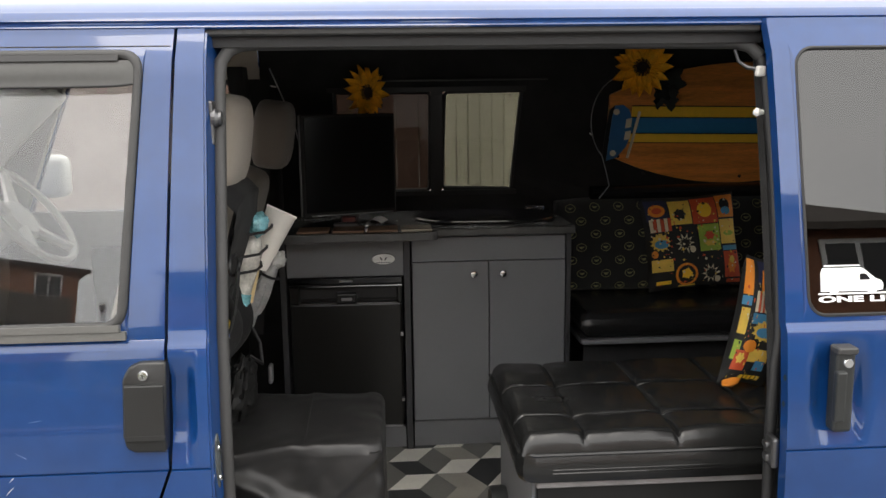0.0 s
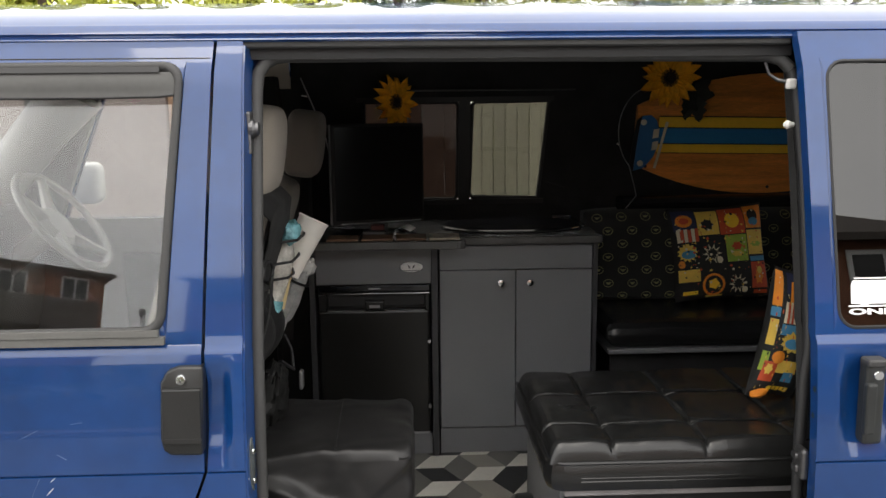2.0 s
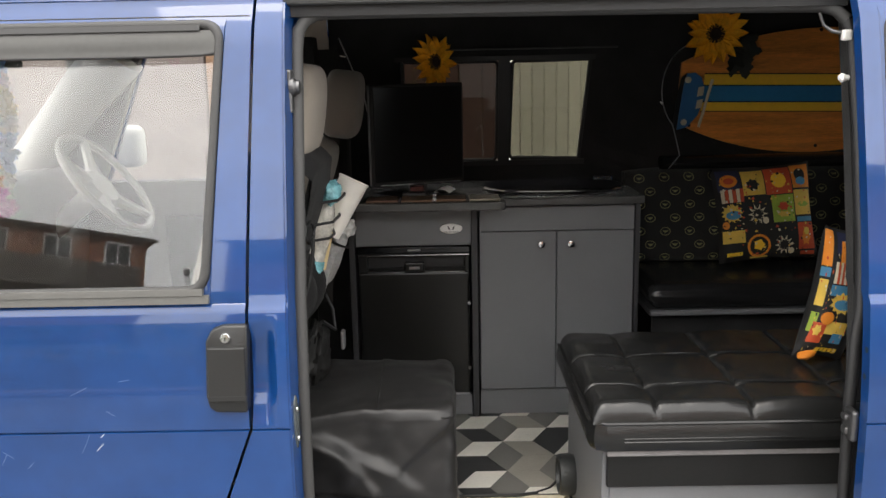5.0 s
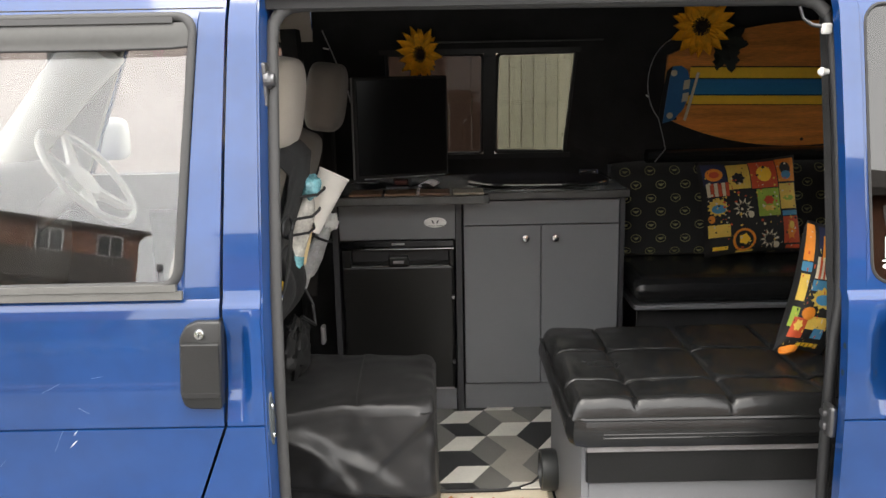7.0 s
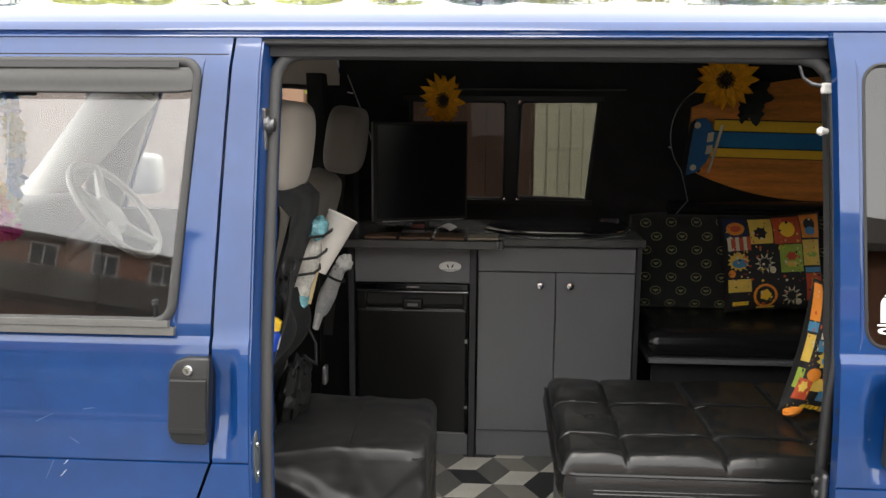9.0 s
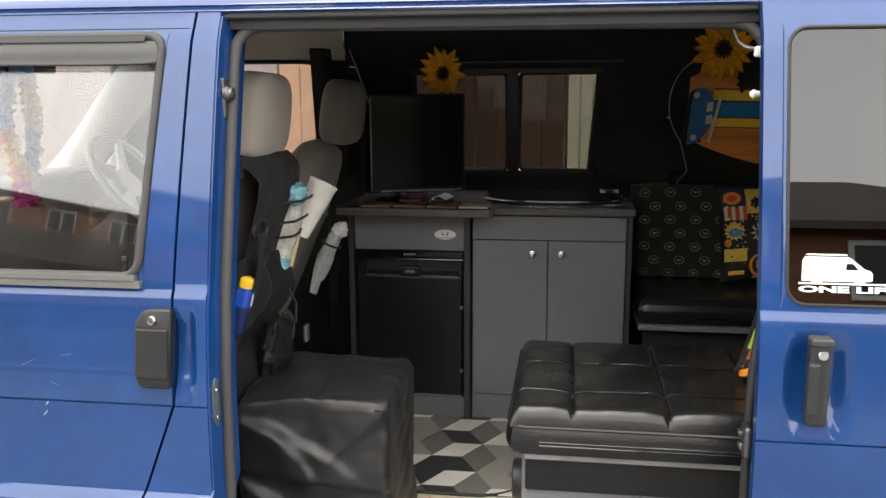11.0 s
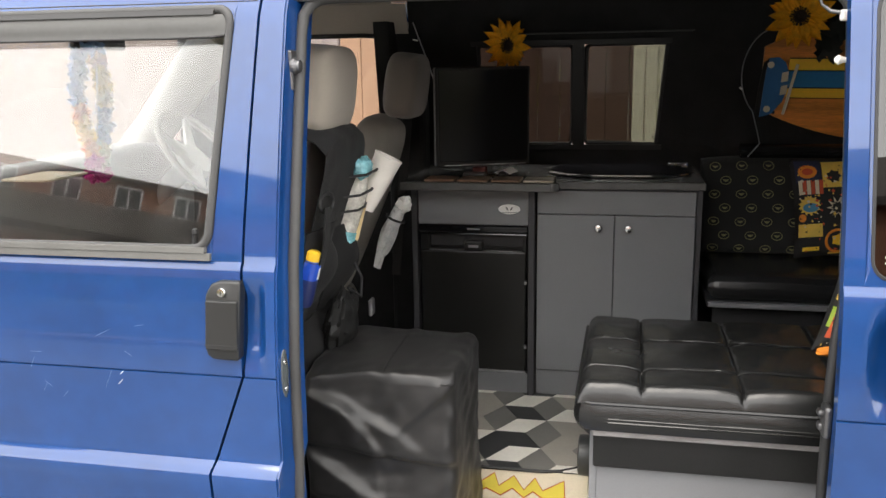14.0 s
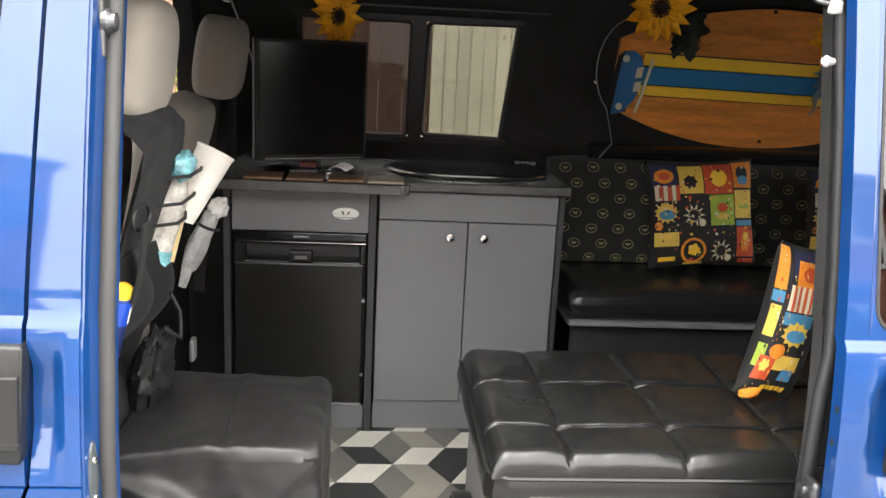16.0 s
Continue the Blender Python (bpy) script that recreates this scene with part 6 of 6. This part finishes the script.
patch(up, uf, "printed_shape", 0.38, 0.95, 0.74, 0.90, M_ORANGE, 0.0025)
blob(up, uf, "printed_shape", 0.68, 0.82, 0.22, 0.055, M_REDCL, 0.004, 6)
for k in range(5):
    patch(up, uf, "printed_stripe", 0.28 + 0.13 * k, 0.345 + 0.13 * k, 0.58, 0.74, M_CREAMCL, 0.002)
    patch(up, uf, "printed_stripe", 0.346 + 0.13 * k, 0.405 + 0.13 * k, 0.58, 0.74, M_REDCL, 0.002)
patch(up, uf, "printed_square", 0.27, 0.97, 0.49, 0.57, M_BLUECL)
blob(up, uf, "printed_burst", 0.62, 0.44, 0.32, 0.085, M_YELCL, 0.003, 22, 0.25)
blob(up, uf, "printed_shape", 0.64, 0.43, 0.22, 0.04, M_BLUECL, 0.004)
blob(up, uf, "printed_disc", 0.36, 0.32, 0.16, 0.05, M_ORANGE, 0.004)
patch(up, uf, "printed_square", 0.36, 0.95, 0.20, 0.30, M_YELCL)
patch(up, uf, "printed_square", 0.62, 0.90, 0.13, 0.21, M_BLUECL, 0.002)
patch(up, uf, "printed_square", 0.10, 0.40, 0.12, 0.28, M_REDCL, 0.002)
blob(up, uf, "printed_shape", 0.22, 0.22, 0.10, 0.05, M_YELCL, 0.004, 12, 0.3)
for k in range(5):
    patch(up, uf, "printed_bar", 0.40 + 0.11 * k, 0.49 + 0.11 * k, 0.045 + 0.006 * (k % 2), 0.085, M_YELLOW, 0.002, 2)
specks(up, uf, 26)
part("ear", crumple(pose(0.668, 0.255, 0.965, 0, -20, 14), 0.024, 0.018, 0.012, 3.0, amp=0.2), M_ORANGE, up, "orange gathered corner", True)

# surfboard-shaped panel on the far wall
board = thing("surfboard_panel", "varnished pine surfboard panel with blue and yellow stripes", "wall panel")
bz = lambda z: far_y(z) - 0.028


def board_shape(n=40):
    out = []
    for k in range(n):
        t = k / (n - 1)
        x = 0.655 + 1.03 * t
        half = 0.205 * (math.sin(math.pi * min(1.0, 0.10 + 0.86 * t)) ** 0.62)
        out.append((x, half))
    return [(x, 1.538 - 1.09 * h) for x, h in out] + [(x, 1.538 + h) for x, h in out[::-1]]


def lean_plate(outline, lift, thick):
    bm = bmesh.new()
    ya, yb = far_y(1.32), far_y(1.75)
    yy = lambda z: ya + (yb - ya) * (z - 1.32) / 0.43 - lift
    f = [bm.verts.new((x, yy(z), z)) for x, z in outline]
    b = [bm.verts.new((x, yy(z) + thick, z)) for x, z in outline]
    bm.faces.new(f)
    bm.faces.new(b[::-1])
    for i in range(len(f)):
        k = (i + 1) % len(f)
        bm.faces.new((f[i], f[k], b[k], b[i]))
    return bm


part("pine_board", lean_plate(board_shape(), 0.028, 0.018), M_WOODBOARD, board)
tilt = lambda z0: (lambda x: z0 - 0.020 * (x - 0.74))


def stripe(z0, z1, x0, x1, lift, material, name):
    a, b = tilt(z0), tilt(z1)
    return part(name, lean_plate([(x0, a(x0)), (x1, a(x1)), (x1, b(x1)), (x0, b(x0))], lift, 0.0012), material, board)


stripe(1.467, 1.600, 0.735, 1.645, 0.0292, M_BLACKCL, "stripe_outline")
stripe(1.470, 1.500, 0.735, 1.642, 0.0304, M_YELLOW, "yellow_stripe")
stripe(1.504, 1.556, 0.735, 1.645, 0.0304, M_BLUESTRIPE, "blue_stripe")
stripe(1.560, 1.596, 0.735, 1.642, 0.0304, M_YELLOW, "yellow_stripe")
for x, z in ((0.70, 1.42), (0.80, 1.355), (1.11, 1.735), (1.16, 1.338), (1.52, 1.40)):
    part("screw_head", lathe([(0.006, 0), (0.006, 0.002), (0.003, 0.003)], 10, pose(x, far_y(z) - 0.0285, z, 90)), M_BLACKCL, board)
toy = thing("painted_van_cutout", "small blue cut-out of an old van on the board", "decoration")
part("body", lean_plate([(0.655, 1.405), (0.690, 1.415), (0.722, 1.455), (0.735, 1.50), (0.735, 1.55), (0.722, 1.585), (0.700, 1.602), (0.672, 1.600), (0.664, 1.56), (0.660, 1.50)], 0.045, 0.014), M_VANBLUE, toy)
part("underside", lean_plate([(0.640, 1.410), (0.656, 1.405), (0.664, 1.50), (0.672, 1.60), (0.655, 1.585), (0.645, 1.50)], 0.040, 0.010), M_BLACKCL, toy)
for z0, z1 in ((1.478, 1.512), (1.520, 1.556)):
    part("window", lean_plate([(0.712, z0), (0.733, z0 + 0.004), (0.734, z1), (0.714, z1 - 0.004)], 0.0465, 0.001), M_CREAMCL, toy)
for z in (1.432, 1.578):
    part("headlight", lathe([(0.011, 0), (0.011, 0.002), (0.006, 0.004)], 14, pose(0.676, far_y(z) - 0.046, z, 90)), M_CREAMCL, toy, "", True)
part("roof_rack", tube([(0.728, far_y(1.42) - 0.05, 1.415), (0.738, far_y(1.47) - 0.055, 1.47), (0.748, far_y(1.53) - 0.055, 1.53), (0.758, far_y(1.58) - 0.05, 1.578)], 0.005, 6), M_CREAMCL, toy)
hook = thing("wire_figure", "small silver wire ornament hanging on the board", "ornament")
part("wire", tube([(1.300, 1.355, 1.600), (1.295, 1.36, 1.56), (1.302, 1.362, 1.52), (1.290, 1.366, 1.48), (1.296, 1.37, 1.452), (1.280, 1.372, 1.430)], [0.004, 0.009, 0.006, 0.010, 0.005, 0.003], 6), M_STEEL, hook)
for z in (1.56, 1.52, 1.48):
    part("limb", tube([(1.275, 1.36, z), (1.318, 1.36, z + 0.012)], 0.004, 6), M_STEEL, hook)


def sunflower(label, m, scale, leaves):
    s = thing("artificial_sunflower", label, "artificial flower", "sunflowers")
    r = random.Random(int(scale * 1000) + leaves)
    for row, (n, l0, w0, lift) in enumerate(((16, 0.083, 0.0175, 0.0), (13, 0.066, 0.016, 0.006))):
        for k in range(n):
            a = math.tau * (k + 0.5 * row) / n + r.uniform(-0.07, 0.07)
            ll, w, up_ = l0 * r.uniform(0.85, 1.1), w0 * r.uniform(0.85, 1.1), r.uniform(-0.012, 0.014)
            q = m @ pose(0, 0, 0, 0, 0, math.degrees(a)) @ Matrix.Scale(scale, 4)
            fn = lambda u, v: q @ Vector((0.018 + ll * u, w * (v - 0.5) * 2 * (math.sin(math.pi * min(1, 0.16 + 0.84 * u)) ** 0.9), lift + up_ * u * u * 2 + 0.008 * (2 * v - 1) ** 2))
            part("petal", grid(fn, 6, 4, tuple((q.to_3x3() @ Vector((0, 0, -0.0008))))), M_PETAL, s, "", True)
    part("seed_head", lathe([(0.031, -0.004), (0.033, 0.004), (0.028, 0.012), (0.014, 0.014), (0.008, 0.009)], 20, m @ Matrix.Scale(scale, 4)), M_PETALDK, s, "", True)
    for k in range(leaves):
        a, ll = r.uniform(-2.2, 0.9), r.uniform(0.07, 0.11)
        q = m @ pose(0.065 + 0.02 * (k % 3), -0.055, -0.03, r.uniform(-25, 25), r.uniform(-25, 25), math.degrees(a)) @ Matrix.Scale(scale, 4)
        fn = lambda u, v: q @ Vector((ll * u, 0.026 * (v - 0.5) * 2 * math.sin(math.pi * min(1, 0.1 + 0.9 * u)) ** 0.8 * (1 + 0.25 * math.sin(22 * u)), 0.006 * math.sin(5 * u)))
        part("leaf", grid(fn, 8, 4, (0, 0.001, 0)), M_LEAFDK, s, "", True)
    part("stem", tube([m @ Vector((0, 0, -0.004)), m @ Vector((0.01, 0.02, -0.04)), m @ Vector((0.0, 0.08, -0.06))], 0.003, 6), M_LEAFDK, s)
    return s


sunflower("yellow artificial sunflower hanging from the ceiling's edge", pose(-0.195, 1.30, 1.655, 90, 0, 0) @ pose(0, 0, 0, 12, 42, 20), 0.92, 0)
sunflower("yellow artificial sunflower with dark leaves over the board", pose(0.745, 1.30, 1.728, 90, 0, 0) @ pose(0, 0, 0, 4, -4, 0), 1.02, 9)
sunflower("yellow artificial sunflower by the rear of the door", pose(1.275, 1.22, 1.672, 90, 0, 0) @ pose(0, 0, 0, 0, -10, 40), 1.0, 0)

handle = thing("grab_strap_hook", "white plastic hook by the rear of the opening", "hook")
part("arm", tube([(0.552, 0.03, 1.712), (0.560, 0.03, 1.690), (0.574, 0.022, 1.678), (0.592, 0.015, 1.674)], [0.003, 0.003, 0.004, 0.004], 10), M_DARKSTEEL, handle, "", True)
part("clip", box(0.588, 0.606, 0.004, 0.020, 1.660, 1.680, 0.004, 2), M_WHITE, handle)
peg = tagged(finish("coat_peg", lathe([(0.004, 0), (0.005, 0.02), (0.009, 0.03), (0.004, 0.036)], 12, pose(0.618, 0.0, 1.592, 0, -90, 0)), M_WHITE, None, "", True), "small white peg inside the opening", "peg")

# garland on the cab mirror
lei = thing("flower_garland", "faded rainbow flower garland hanging from the cab mirror", "garland")
gr = random.Random(5)
M_PINK = mat("magenta_petals", (0.60, 0.035, 0.30), 0.8, 0, 0.25, 40, 200, 0.2)
M_PALEBLUE = mat("pale_blue_petals", (0.25, 0.44, 0.74), 0.8, 0, 0.25, 40, 200, 0.2)
M_PALEPINK = mat("pale_pink_petals", (0.68, 0.45, 0.42), 0.8, 0, 0.25, 40, 200, 0.2)
cols = {0: [M_PALEBLUE, M_PALEBLUE, M_PALEBLUE, M_PALEBLUE, M_PALEBLUE, M_ORANGE, M_YELLOW, M_YELLOW, M_ORANGE, M_PINK, M_PINK],
        1: [M_PALEBLUE, M_PALEPINK, M_YELCL, M_YELCL, M_CREAMCL, M_PALEBLUE, M_PALEBLUE, M_PALEBLUE, M_CREAMCL, M_PALEPINK, M_PINK]}
for side in (0, 1):
    for k in range(11):
        t = k / 10
        xx = -1.368 + (0.030 if side else -0.030) * math.sin(math.pi * min(1, t * 1.02 + 0.12)) + gr.uniform(-0.004, 0.004)
        zz_ = 1.655 - 0.37 * t
        bm = bmesh.new()
        for j in range(44):
            q = pose(xx, 0.66 + (0.02 if side else -0.02), zz_, gr.uniform(0, 360), gr.uniform(0, 360), gr.uniform(0, 360))
            pts = [bm.verts.new(q @ Vector(c)) for c in ((0, 0, 0), (0.017, -0.011, 0.005), (0.035, 0, 0.002), (0.017, 0.011, 0.005))]
            bm.faces.new(pts)
        part("blossom", bm, cols[side][k], lei)
part("cord", tube([(-1.385, 0.74, 1.655), (-1.40, 0.66, 1.60), (-1.37, 0.66, 1.30), (-1.34, 0.66, 1.60), (-1.385, 0.78, 1.655)], 0.002, 5), M_WHITE, lei)
tagged(finish("screen_papers", box(-1.42, -1.28, 0.30, 0.48, 1.305, 1.312, 0.002, 1), M_CREAMCL), "pale papers lying on the dashboard", "papers")

# ---- floor tiles: tumbling blocks in four greys ----
S, HALF, H = 0.092, 0.055, 0.10


def clip(poly, axis, value, keep_above):
    out = []
    for i in range(len(poly)):
        a, b = poly[i], poly[(i + 1) % len(poly)]
        ia, ib = (a[axis] >= value) == keep_above, (b[axis] >= value) == keep_above
        if ia:
            out.append(a)
        if ia != ib:
            t = (value - a[axis]) / (b[axis] - a[axis])
            out.append((a[0] + (b[0] - a[0]) * t, a[1] + (b[1] - a[1]) * t))
    return out


floor_thing = bpy.data.objects["load_floor"]
fr_ = random.Random(9)
d0, d120, d240 = (S, 0.0), (-HALF, H), (-HALF, -H)
for i in range(-6, 10):
    for j in range(-3, 12):
        cx, cy = 0.055 + (S + HALF) * i, 0.936 + 2 * H * (j - 3) + (H if i % 2 else 0)
        for kind, (p, q) in enumerate(((d0, d120), (d120, d240), (d240, d0))):
            poly = [(cx, cy), (cx + p[0], cy + p[1]), (cx + p[0] + q[0], cy + p[1] + q[1]), (cx + q[0], cy + q[1])]
            for ax, val, ab in ((0, -0.49, True), (0, 0.50, False), (1, 0.503, True), (1, 1.06, False)):
                if poly:
                    poly = clip(poly, ax, val, ab)
            if len(poly) < 3:
                continue
            tone = {0: (1, 3)[i % 2], 1: (2, 2, 2, 2, 3)[(2 * i + j) % 5], 2: (0, 0, 0, 0, 1)[(i + 2 * j) % 5]}[kind]
            gx, gy = sum(p_[0] for p_ in poly) / len(poly), sum(p_[1] for p_ in poly) / len(poly)
            bm = bmesh.new()
            lo = [bm.verts.new((x, y, FLOOR - 0.0035)) for x, y in poly]
            hi = [bm.verts.new((gx + (x - gx) * 0.996, gy + (y - gy) * 0.996, FLOOR)) for x, y in poly]
            try:
                bm.faces.new(hi)
                for k in range(len(poly)):
                    n2 = (k + 1) % len(poly)
                    bm.faces.new((lo[k], lo[n2], hi[n2], hi[k]))
            except ValueError:
                bm.free()
                continue
            part("floor_tile", bm, M_TILES[tone], floor_thing)
